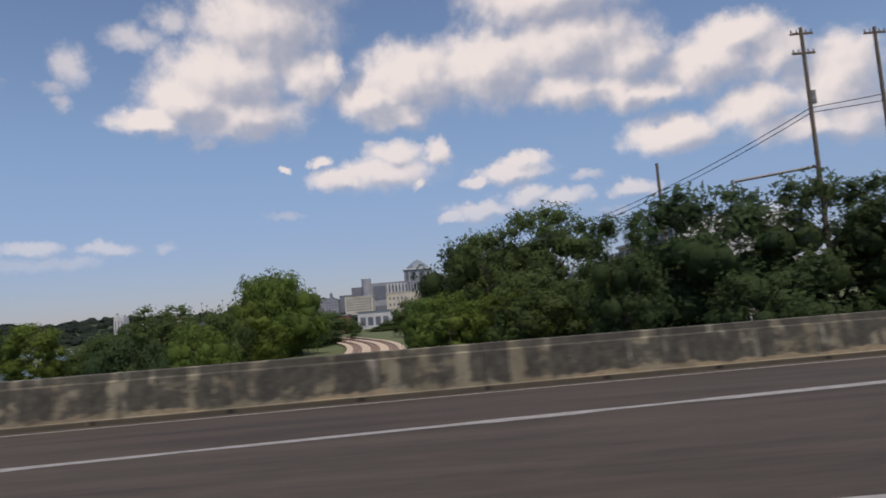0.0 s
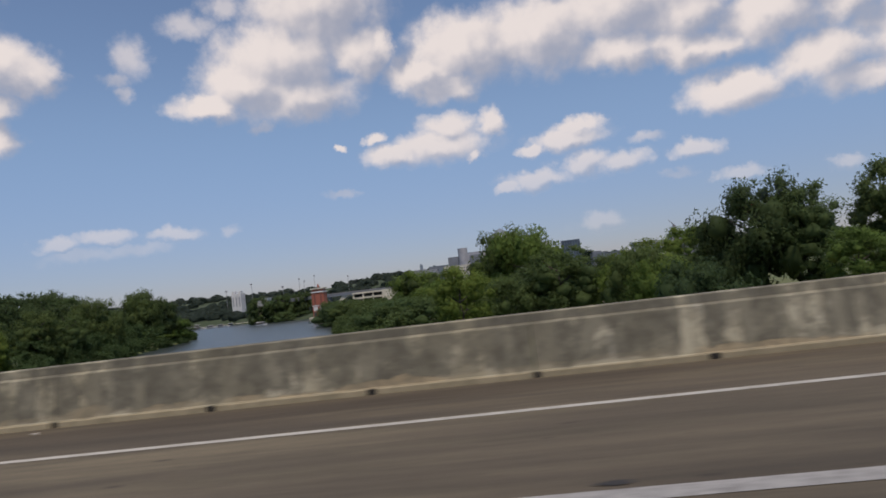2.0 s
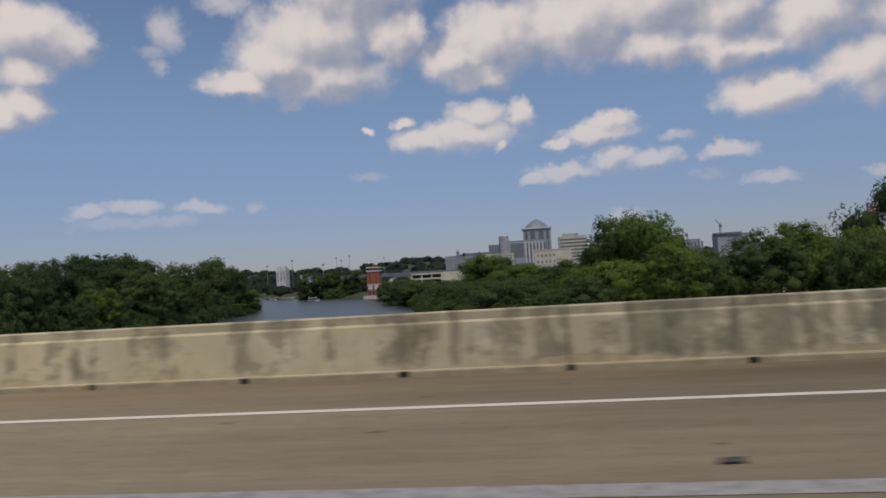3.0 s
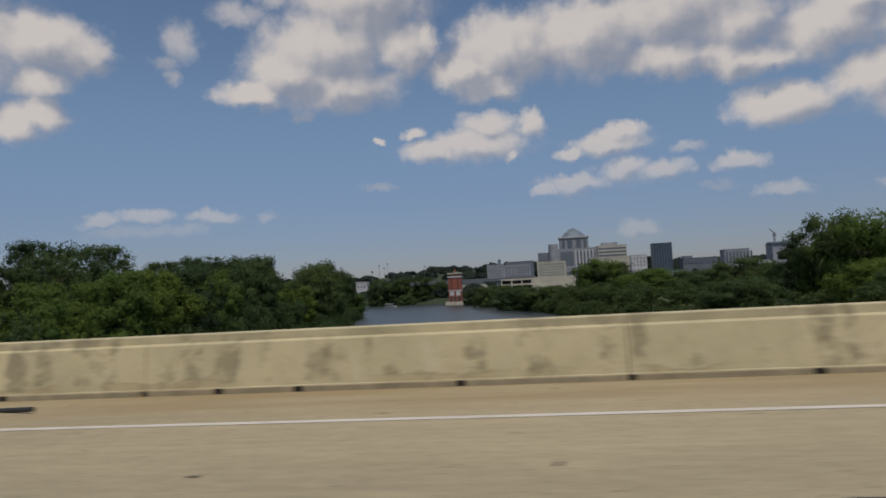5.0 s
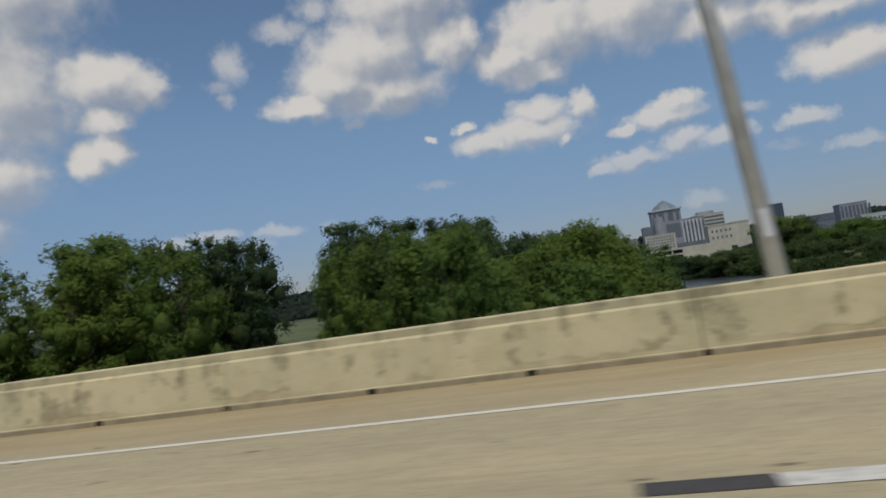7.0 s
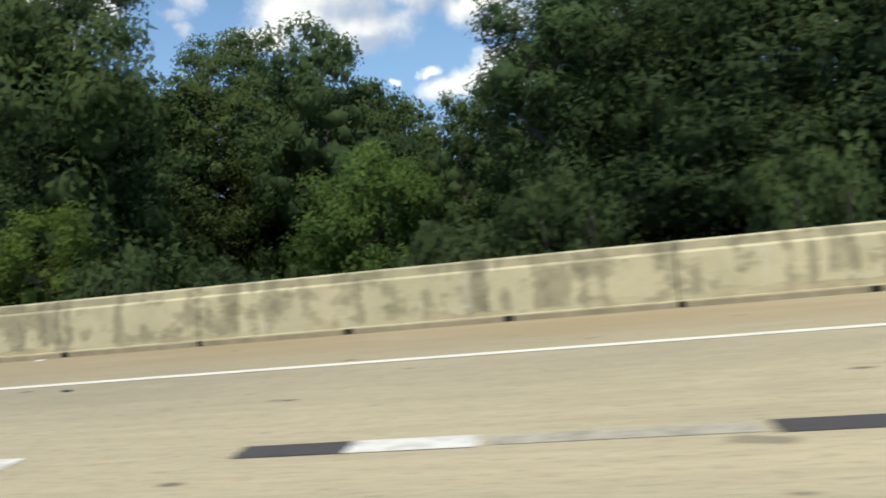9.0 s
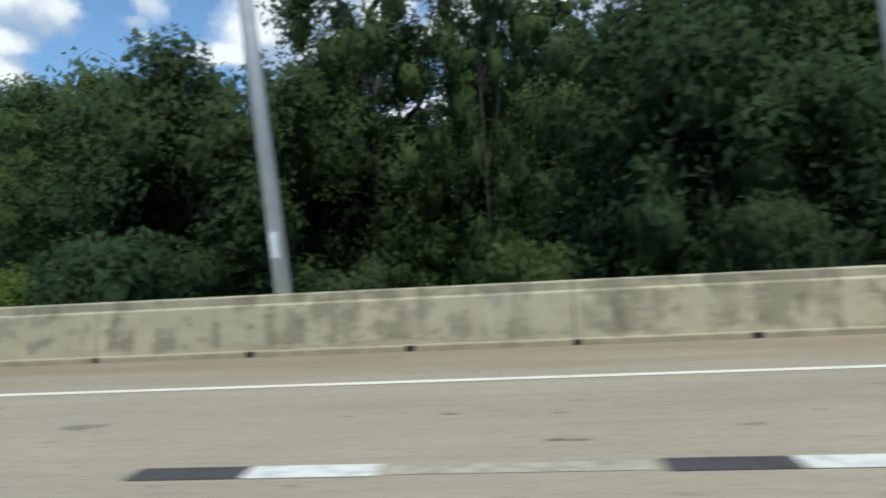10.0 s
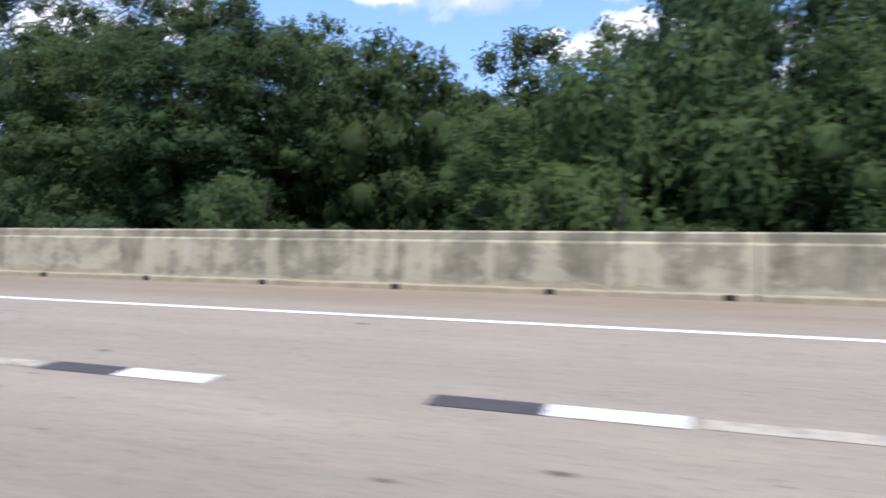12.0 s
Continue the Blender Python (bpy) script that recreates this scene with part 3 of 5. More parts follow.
def lane_dashes():
    white = mesh_of("white_dash", [(0, -0.13, 0), (0.93, -0.13, 0), (0.93, 0.13, 0), (0, 0.13, 0)], [(0, 1, 2, 3)], WHITE_PAINT)
    black = mesh_of("black_dash", [(-0.84, -0.13, 0), (0, -0.13, 0), (0, 0.13, 0), (-0.84, 0.13, 0)], [(0, 1, 2, 3)], BLACK_PAINT)
    old = mesh_of("old_dash", [(0, -0.10, 0), (1.75, -0.10, 0), (1.75, 0.10, 0), (0, 0.10, 0)], [(0, 1, 2, 3)], FADED)
    for k in range(-112, -36):
        x = 0.196 + 3.66 * k + (0.84 if k < -56 else -0.18)
        root = thing("lane_dash", pose(x, 4.56, 0.006), "short white lane dash with a black contrast patch", "road marking", "dotted lane line", "structure")
        part_of("white_dash", white, root)
        part_of("black_dash", black, root)
        if k % 2 == 0 and k < -66:
            part_of("old_dash", old, root, 1.0, 0.0, -0.002)


FADED = mark_material("faded_road_paint", (0.40, 0.355, 0.275), 0.12)
lane_dashes()

# ---- the parapet: long cast panels with a rail band, a kerb and drain holes ----
# profile: distance behind the kerb face, height
PROFILE = [(0.06, 0.0), (0.06, 0.088), (0.078, 0.10), (0.168, 0.758), (0.172, 0.763), (0.238, 0.792), (0.246, 0.91), (0.27, 0.925), (0.48, 0.925), (0.50, 0.90), (0.50, -0.30)]
PANEL, DRAIN = 7.425, 2.475
FIRST_DRAIN = 0.633


def panel_mesh(length):
    verts, faces = [], []
    ends = (0.008, length - 0.008)
    for x in ends:
        verts += [(x, y, z) for y, z in PROFILE]
    n = len(PROFILE)
    for k in range(n - 1):
        faces.append((k, k + 1, n + k + 1, n + k))
    faces += [tuple(range(n - 1, -1, -1)), tuple(range(n, 2 * n))]
    return mesh_of("panel", verts, faces, CONCRETE)


def kerb_mesh(length):
    bm = boxes((0.075, length - 0.075, 0.0, 0.062, -0.02, 0.085), bevel=0.008)
    return bm_mesh("kerb", bm, KERB)


def drains_between(a, b):
    """Distances along a panel at which the kerb has a drain; the drains start afresh at some of the deck's joints."""
    low, high = min(a, b), max(a, b)
    found = [-154.04] if low <= -154.04 < high else []
    for x0, x1, shift in ((-500, -338, -0.35), (-338, -187.5, 0.05), (-187.5, -172.0, -0.29), (-172.0, -158.2, 1.2), (-158.2, 200, 0.05)):
        k = math.ceil((max(low, x0) - FIRST_DRAIN - shift) / DRAIN)
        while FIRST_DRAIN + shift + k * DRAIN < min(high, x1):
            found.append(FIRST_DRAIN + shift + k * DRAIN)
            k += 1
    return sorted(abs(x - a) for x in found)


def parapet(name, label, xs, line, flip=False):
    root = thing(name, Matrix(), label, "parapet", kind="structure")
    hole = bm_mesh("drain_hole", boxes((-0.075, 0.075, 0.03, 0.066, -0.01, 0.078)), HOLE)
    panels, kerbs = {}, {}
    for a, b in zip(xs[:-1], xs[1:]):
        pa, pb = Vector(line(a)), Vector(line(b))
        d = pb - pa
        length = round(d.length, 3)
        m = Matrix.Translation(pa) @ Matrix.Rotation(math.atan2(d.y, d.x), 4, "Z") @ Matrix.Rotation(-math.asin(d.z / d.length), 4, "Y")
        ob = part_of("panel", panels.setdefault(length, panel_mesh(length)), root)
        ob.matrix_local = m
        cuts = [0.0] + [s for s in drains_between(a, b) if 0.2 < s < length - 0.2] + [length]
        for s, e in zip(cuts[:-1], cuts[1:]):
            piece = part_of("kerb", kerbs.setdefault(round(e - s, 2), kerb_mesh(round(e - s, 2))), root)
            piece.matrix_local = m @ Matrix.Translation((s, 0, 0))
        for s in drains_between(a, b):
            piece = part_of("drain_hole", hole, root)
            piece.matrix_local = m @ Matrix.Translation((s, 0, 0))
    return root


def north_line(x):
    y = float(parapet_y(x))
    return (x, y, float(road_z(y)))


starts = [FIRST_DRAIN + PANEL * k for k in range(-58, 9)]
parapet("parapet_north", "stained pale concrete bridge parapet with drain holes", starts, north_line)
parapet("parapet_south", "pale concrete parapet on the other side of the road", [-x for x in starts], lambda x: (-x, -12.0, 0.0))


def piers():
    for x in (-30, -52, -88, -124, -160, -196, -232, -268, -304, -347):
        z = float(ground_z(x, 0)) - 1.5
        root = thing("bridge_pier", pose(x, 0, 0), "plain grey concrete bridge pier under the deck", "bridge pier", "bridge piers", "structure")
        part("cap", boxes((-0.8, 0.8, -11.5, 9.6, -2.1, -0.96), bevel=0.06), PIER_CONCRETE, root)
        for y in (-8.5, -1.0, 6.5):
            part("column", tube(bmesh.new(), (0, y, z), (0, y, -2.1), 0.65, 0.65, 16), PIER_CONCRETE, root)


piers()


# ---- trees ----
def crown_mesh(name, seed, aspect, leaves, size, material, core=0.74, spread=1.0, fine=1):
    """A crown of radius about 1 and height aspect, of leafy clumps with gaps between them."""
    r = np.random.RandomState(seed)
    clumps = int(32 * aspect + 22)
    c, cr, outer = [], [], []
    while len(c) < clumps:
        f = r.uniform(0.02, 0.96)
        wide = 0.86 * math.sqrt(max(0.06, 1 - (abs(f - 0.45) / 0.60) ** 2.4)) * (0.80 + 0.26 * r.rand())
        a, d = r.uniform(0, 2 * math.pi), math.sqrt(r.uniform(0.10, 1.0))
        c.append((wide * d * math.cos(a), wide * d * math.sin(a), f * aspect))
        cr.append(r.uniform(0.18, 0.34) * (1.0 if f < 0.8 else 0.85))
        outer.append(0.50 if d > 0.85 or f > 0.72 else 1.0)
    c, cr = np.array(c), np.array(cr)
    weight = cr ** 2 * np.where(np.array(outer) < 1, 1.5, 1.0)
    pick = r.choice(clumps, leaves, p=weight / weight.sum())
    way = r.normal(size=(leaves, 3))
    way[:, 2] += 0.25
    way /= np.linalg.norm(way, axis=1)[:, None]
    at = c[pick] + way * (cr[pick] * r.uniform(0.18, 1.08 * spread, leaves) ** 0.7)[:, None] * (1, 1, 0.85)
    face = way + 0.75 * r.normal(size=(leaves, 3)) + (0, 0, 0.35)
    face /= np.linalg.norm(face, axis=1)[:, None]
    u = np.cross(face, r.normal(size=(leaves, 3)))
    u /= np.linalg.norm(u, axis=1)[:, None]
    v = np.cross(face, u)
    s = (size * r.uniform(0.6, 1.35, leaves))[:, None]
    blade = np.stack([at + u * s * 1.1, at - u * s * 0.8 + v * s * 0.6, at - u * s * 0.8 - v * s * 0.6], 1)
    verts, faces = blade.reshape(-1, 3), np.arange(3 * leaves).reshape(-1, 3)
    # every blade shows its upper face outwards, and is shaded partly as its clump is
    across = np.cross(blade[:, 1] - blade[:, 0], blade[:, 2] - blade[:, 0])
    across /= np.linalg.norm(across, axis=1)[:, None]
    inward = (across * way).sum(1) < 0
    faces[inward] = faces[inward][:, ::-1]
    across[inward] *= -1
    whole = at - (0, 0, 0.45 * aspect)
    whole /= np.linalg.norm(whole, axis=1)[:, None] + 1e-6
    bend = 0.65 * way + 0.6 * whole + 0.34 * across
    bend /= np.linalg.norm(bend, axis=1)[:, None]
    normals, faces = [np.repeat(bend, 3, axis=0)], faces.tolist()
    ball = bmesh.new()
    bmesh.ops.create_icosphere(ball, subdivisions=fine, radius=1.0)
    bv = np.array([x.co[:] for x in ball.verts])
    bf = np.array([[x.index for x in f.verts] for f in ball.faces])
    ball.free()
    parts, n = [verts], len(verts)
    for k in range(clumps):
        lump = 1 + 0.15 * np.sin(bv @ r.normal(size=3) * 4.0) + 0.20 * r.normal(size=len(bv))
        parts.append(c[k] + bv * (lump * cr[k] * core * outer[k])[:, None])
        normals.append(bv)
        faces += (bf + n).tolist()
        n += len(bv)
    me = mesh_of(name, np.concatenate(parts), faces, material, True)
    me.normals_split_custom_set_from_vertices(np.concatenate(normals).tolist())
    return me


def trunk_mesh(name, seed, material=None):
    """A tapered trunk with limbs that reach into the crown; height 1, limbs to about half its height."""
    r = np.random.RandomState(seed)
    bm = bmesh.new()
    p, width = Vector((0, 0, 0)), 0.055
    for k in range(5):
        q = p + Vector((r.normal() * 0.03, r.normal() * 0.03, 0.15))
        tube(bm, p, q, width, width * 0.8, 8)
        if k > 1:
            for _ in range(3):
                a = r.uniform(0, 6.28)
                mid = q + Vector((0.30 * math.cos(a), 0.30 * math.sin(a), 0.06))
                tube(bm, q, mid, width * 0.55, width * 0.35, 6)
                tube(bm, mid, mid + Vector((0.25 * math.cos(a + 0.4), 0.25 * math.sin(a + 0.4), 0.10)), width * 0.35, width * 0.1, 5)
        p, width = q, width * 0.8
    return bm_mesh(name, bm, material or BARK)


def crown_set(seed, leaves, size, material, core, fine=1):
    return {1.1: [crown_mesh("crown", seed + 8 + k, 1.1, int(leaves * 0.8), size * 0.85, material, core, 1.0, fine) for k in range(2)],
            2.2: [crown_mesh("crown", seed + k, 2.2, int(leaves * 0.75), size, material, core, 1.0, fine) for k in range(2)],
            3.6: [crown_mesh("crown", seed + 5 + k, 3.6, leaves, size, material, core, 1.0, fine) for k in range(2)]}


SETS = {"n": crown_set(10, 26000, 0.027, LEAF, 0.40, 2), "nd": crown_set(20, 26000, 0.027, LEAF_DARK, 0.42, 2),
        "nl": crown_set(30, 25000, 0.027, LEAF_LIGHT, 0.40, 2), "f": crown_set(40, 11000, 0.036, LEAF, 0.62),
        "fd": crown_set(50, 11000, 0.036, LEAF_DARK, 0.62), "fl": crown_set(60, 11000, 0.036, LEAF_LIGHT, 0.62),
        "b": crown_set(64, 5000, 0.050, LEAF_DARK, 0.45)}
TRUNKS = [trunk_mesh("trunk", 70 + k) for k in range(3)]
CHOICE = random.Random(5)
WORDS = {"n": "leafy green tree close beyond the parapet", "nd": "dense dark green tree close beyond the parapet",
         "nl": "light green young tree close beyond the parapet", "f": "leafy green tree on the river bank",
         "b": "dark green low tree among denser growth",
         "fd": "dark green tall tree on the river bank", "fl": "light green round tree on the river bank"}


def tree(x, y, top, r, kind, low=0.14):
    words, group = WORDS[kind], "trees along the river" if kind[0] == "f" else "trees beside the road"
    if kind[0] == "n" and y >= 29 and r <= 6.2:
        kind = kind.replace("n", "f")
    z = float(ground_z(x, y)) - 0.3
    h = max(2.0, top - z)
    root = thing("tree", pose(x, y, z), words, "tree", group)
    bare = low * h
    tall = h - bare
    lobes = [(0.0, 0.0, bare, tall, r * 1.1)]
    if kind[0] == "n" and r > 6.2:
        # a broad crown is built of several boughs round the middle one
        lobes = [(0.0, 0.0, bare + 0.25 * tall, tall * 0.75, r * 0.52)]
        for k in range(6):
            a = k * 1.05 + CHOICE.uniform(-0.2, 0.2)
            lobes.append((0.60 * r * math.cos(a), 0.60 * r * math.sin(a), bare, tall * CHOICE.uniform(0.72, 0.86), r * 0.52))
    for lx, ly, lz, lh, lr in lobes:
        aspect = 1.1 if lh / lr < 1.6 else 2.2 if lh / lr < 2.9 else 3.6
        crown = part_of("crown", CHOICE.choice(SETS[kind][aspect]), root, lx, ly, lz)
        crown.scale = (lr, lr, lh / aspect)
        crown.rotation_euler = (0, 0, CHOICE.uniform(0, 6.28))
    trunk = part_of("trunk", CHOICE.choice(TRUNKS), root)
    slim = 0.55 if len(lobes) > 1 else 0.8
    trunk.scale = (max(1.5, r * slim), max(1.5, r * slim), h * (0.74 if len(lobes) > 1 else 0.95))
    return root


SHRUBS = [crown_mesh("foliage", 80 + k, 1.5, 10000, 0.038, m, 0.30, 1.0, 2) for k, m in enumerate((LEAF_DARK, LEAF, LEAF_DARK))]


def stems_mesh():
    bm = bmesh.new()
    for k in range(6):
        a = k * 1.05
        tube(bm, (0, 0, 0), (0.5 * math.cos(a), 0.5 * math.sin(a), 0.9), 0.04, 0.015, 5)
    return bm_mesh("stem", bm, BARK)


STEMS = stems_mesh()


def shrub(x, y, top, r):
    z = float(ground_z(x, y)) - 0.15
    h = max(1.0, top - z)
    root = thing("shrub", pose(x, y, z), "tangled green roadside shrub behind the parapet", "shrub", "shrubs behind the parapet")
    leaves = part_of("foliage", CHOICE.choice(SHRUBS), root, 0, 0, h * 0.12)
    leaves.scale = (r, r, h * 0.88 / 1.5)
    leaves.rotation_euler = (0, 0, CHOICE.uniform(0, 6.28))
    stems = part_of("stem", STEMS, root)
    stems.scale = (r, r, h)


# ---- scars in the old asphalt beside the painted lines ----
def road_scar(x, y, length, width, seed):
    r = random.Random(seed)
    ring = []
    for k in range(12):
        a = k * math.pi / 6
        s = r.uniform(0.65, 1.1)
        ring.append((x + s * length / 2 * math.cos(a), y + s * width / 2 * math.sin(a)))
    z = 0.006 + float(road_z(y))
    ob = new("road_scar", mesh_of("road_scar", [(px, py, z) for px, py in ring], [tuple(range(12))], PATCH))
    tagged(ob, "shallow dark pothole in the worn asphalt", "pothole", "potholes in the ramp", "structure")


SCARS = [(-28.83, 6.36, 0.22), (-28.67, 5.88, 0.25), (-29.33, 5.22, 0.5), (-30.11, 5.2, 0.28), (-32.35, 5.78, 0.3), (-33.07, 5.05, 0.5),
         (-31.57, 5.34, 0.25), (-28.42, 3.58, 0.22), (-14.41, 4.82, 0.34), (-12.54, 4.75, 0.16), (-11.74, 8.48, 0.8), (-17.39, 7.68, 0.8),
         (-19.1, 5.8, 0.35), (-17.1, 5.3, 0.3), (-58.45, 4.8, 0.3), (-29.1, 6.1, 0.2), (-30.4, 5.9, 0.16), (-13.2, 6.2, 0.2), (-15.6, 6.4, 0.16), (-10.8, 5.6, 0.2)]
for k, (x, y, length) in enumerate(SCARS):
    road_scar(x, y, length, 0.13, k)


# ---- tyre and bumper scuffs on the face of the parapet ----
def scuff(points, width):
    verts, faces = [], []
    for x, z in points:
        for dz in (-width / 2, width / 2):
            verts.append((x, 10.078 + 0.09 * (z + dz - 0.10) / 0.658 - 0.005, z + dz))
    for i in range(len(points) - 1):
        faces.append((2 * i, 2 * i + 2, 2 * i + 3, 2 * i + 1))
    ob = new("scuff_mark", mesh_of("scuff_mark", verts, faces, SCUFF))
    tagged(ob, "dark curved scuff rubbed on the concrete parapet", "scuff mark", "scuffs on the parapet", "structure")


SCUFF = plain("scuffed_concrete", (0.13, 0.11, 0.075), 0.9, scale=9.0, spread=0.5)
for points in [[(-168.53, 0.74), (-168.06, 0.64), (-167.62, 0.42)], [(-167.94, 0.55), (-167.76, 0.47), (-167.58, 0.36)], [(-168.57, 0.73), (-168.6, 0.51), (-168.66, 0.3)], [(-168.07, 0.43), (-167.81, 0.35)], [(-169.22, 0.7), (-169.29, 0.44)]]:
    scuff(points, 0.03)


# plan of the trees: along the road, away from it, height of the top, half width
RAMP = [(-34, 120, 5.5, 6), (-37.5, 125, 4.2, 5), (23.1, 60, 10.1, 6.5), (33.1, 58, 10.1, 5.3), (36, 55, 9.8, 3.6), (11.6, 45, 6.7, 2.2), (18.2, 118, 17.5, 10.7), (7.8, 122, 14.6, 8.1),
    (-3, 115, 3.2, 5.7), (4.1, 105, 2.1, 5.2), (17.7, 60, 1.3, 4), (23.1, 50, 2.3, 3.7), (-57.9, 225, 16.2, 14), (-49.8, 120, 6.1, 7),
    (-66.7, 110, 4.3, 5.5), (0.2, 95, 3.5, 5.5), (8.8, 95, 4.2, 5.5), (23.5, 85, 5.7, 6.3), (26.9, 75, 7.4, 5)]
EAST = [(-50.2, 150, 1.5, 8), (-69, 170, 2.2, 11.3), (-39.7, 120, 1.5, 6), (-94.1, 200, -1.5, 10), (-36.9, 100, 1.3, 5), (-52.8, 215, 14.8, 12.5),
    (-65.4, 300, 5.6, 13), (-94, 360, 1.8, 15), (9.2, 265, 13.2, 9.9), (1.9, 200, 5.4, 11.6), (7.1, 185, 18.2, 12.3), (16.1, 180, 16.9, 9), (-137.9,
    430, -6.3, 16.1), (-160.5, 400, -2.7, 15), (-110, 404, 9.3, 15.2), (-90.2, 360, 4.4, 15), (-52.9, 160, 3, 7), (-178.7, 500, -0.4, 10.9),
    (-147.7, 370, -1.7, 12.4)]
EAST2 = [(-113.5, 404, 11.6, 13.5), (-94.9, 370, 2.9, 15.4), (-74.5, 340, 2.4, 14.2), (-57.9, 300, 2.7, 15), (-59.9, 238, 13.1, 9.9), (-57.6, 225,
    10.7, 9.4), (-128.9, 420, -3.5, 17.5), (-85.5, 350, -4.8, 14.6), (-65.6, 320, -4.1, 13.4), (-55, 280, -3.3, 11.7), (-76.7, 150, -1, 6.2), (-59,
    120, 0.8, 6), (-38.2, 110, 2.9, 5.5), (-37.8, 80, 0.5, 4.7)]
WEST = [(-231.1, 114, 12.5, 6.7), (-250.6, 110, 15.1, 5.5), (-246.4, 122, 13, 5.1), (-250.4, 175, 12.8, 5.8), (-242.1, 178, 11.7, 5.9),
    (-212.6, 105, 6.5, 7.5), (-229.4, 190, 13.5, 6.3), (-250.8, 300, 12.9, 12.5), (-229.8, 250, 7.5, 8.3), (-215.8, 100, 5.5, 5.8),
    (-211, 58, 4.9, 3.9), (-212.1, 70, 1.7, 4.1), (-205.2, 72, 0.1, 3.6), (-207.2, 85, 1, 4.3), (-268, 371, 13.7, 12.4), (-289.2, 320, 20.5, 13.3),
    (-323, 300, 19.5, 12.5), (-274.5, 260, 7.8, 13), (-265.8, 320, 6.3, 13.3), (-326.8, 380, 22.6, 18.9), (-333.1, 360, 20.7, 15),
    (-215.3, 32, 4.1, 1.6)]
WEST2 = [(-218.6, 33, 4.7, 1.7), (-220.6, 31, 4.2, 1.6), (-210.8, 50, 2, 3.8), (-215.4, 110, 6.6, 3.7), (-249, 60, 10.2, 4.5), (-247.9, 65, 10, 3.8),
    (-235.8, 40, 7.4, 2.4), (-208.6, 60, 3.1, 4), (-214.8, 30, 4.3, 1.7), (-217.4, 40, 3.8, 2), (-260.6, 24, 11.6, 6.3), (-288.9, 42, 15.8, 6.9),
    (-291.3, 36, 11.8, 2.8), (-252.1, 34, 6.9, 2.4), (-266.7, 26, 10.6, 2), (-264.6, 26, 13.4, 2.7), (-257.9, 26, 10.6, 2.9), (-250.2, 40, 7.5, 2.4),
    (-247.1, 46, 9.4, 3.6), (-243.2, 42, 8.5, 3.6), (-241.2, 38, 6.9, 3), (-275.4, 25, 4.7, 2.3), (-285.7, 22, 13.5, 3.1), (-290.9, 36, 12.4, 3.3)]
GROVE = [(-284.7, 20, 10.2, 3.3), (-288.7, 23, 11.6, 3.4), (-284, 16.5, 5.5, 1.5), (-281.5, 15.5, 3.2, 1.2), (-286.2, 15.5, 3.1, 1),
    (-266.3, 50, 13.9, 3.7), (-328.2, 42, 13.8, 2.8), (-308.3, 22, 7.7, 3.1), (-302.8, 27, 10.9, 2.9), (-297, 32, 11.9, 2.4), (-291.7, 19, 9.2, 3.2),
    (-340.6, 36, 11.4, 2.7), (-331.9, 38, 12.3, 3.2), (-326.3, 36, 12.1, 2.1), (-322.2, 35, 8.9, 1.8), (-315.3, 30, 10.5, 3.5),
    (-312.5, 19, 5.6, 1.3), (-306.4, 21, 8.1, 3.2), (-315.3, 15, 2, 0.8), (-308.8, 15, 1.6, 1.4)]
GROVE_WEST = [(-344.1, 22, 7.8, 2.8), (-340.2, 30, 9.9, 1.8), (-335.6, 30, 9.6, 1.5), (-329.3, 22, 7.7, 3), (-321.5, 34, 8.3, 1.7),
    (-368.8, 30, 8.1, 2.8), (-370.4, 42, 8.3, 2.5), (-348.8, 20, 8.2, 3.6), (-353.5, 18, 2.8, 0.9), (-378.6, 26, 12.7, 5), (-372, 32, 9.5, 2.8),
    (-366.2, 44, 11.8, 3.1), (-361.7, 18, 3.9, 1.4), (-387.8, 27, 13.4, 3.1), (-344.7, 15.5, 2.3, 0.8), (-359.4, 17, 2.1, 1.2), (-357, 21, 5.1, 3.7),
    (-353.7, 23, 7.1, 4), (-353, 18, 5, 1.9)]
MORE = [(-278.7, 44, 10.2, 3.7), (-272.4, 30, 7.4, 2), (-306.5, 30, 10, 2.5), (-321.9, 38, 9.6, 2.8), (-277.2, 40, 9.5, 2.4), (-302, 31, 12, 3.9),
    (-305.1, 31, 10.2, 2.8), (-296.3, 31, 16.3, 3.9), (-379, 40, 11.7, 3.5), (-281.6, 40, 14.5, 3), (-279.4, 42, 11.4, 2.8), (-269.2, 30, 9.2, 2),
    (-359.6, 34, 9.9, 2.3), (-354.6, 42, 14.6, 3.2), (-343.3, 28, 6.6, 1.9), (-349.6, 36, 12.1, 2.4), (-345.6, 38, 11.9, 2.6),
    (-344.3, 26, 5.2, 1.5), (-344.2, 34, 11, 2.6), (-337, 32, 10.4, 2.2), (-336.6, 34, 11, 3.1), (-344.8, 44, 14.1, 2.6), (-331, 44, 13.3, 3),
    (-337.4, 42, 12.5, 3.2), (-319.9, 42, 10.3, 2.8), (-345.4, 33, 10.4, 2.5), (-322.5, 36, 9.1, 2.1), (-272, 42, 10.4, 2.4), (-63.6, 440, -4.3, 8),
    (-40, 420, -6.4, 10.4), (-33, 430, -2.8, 10.7), (-14.4, 300, 5.2, 9.9), (22.2, 100, 5.2, 6.6), (24.9, 95, 5.7, 6.3), (10.5, 85, 5.2, 5.7),
    (22.6, 80, 5.8, 4.6), (18.7, 85, 5.1, 4.2), (22.4, 70, 6.1, 3.5)]
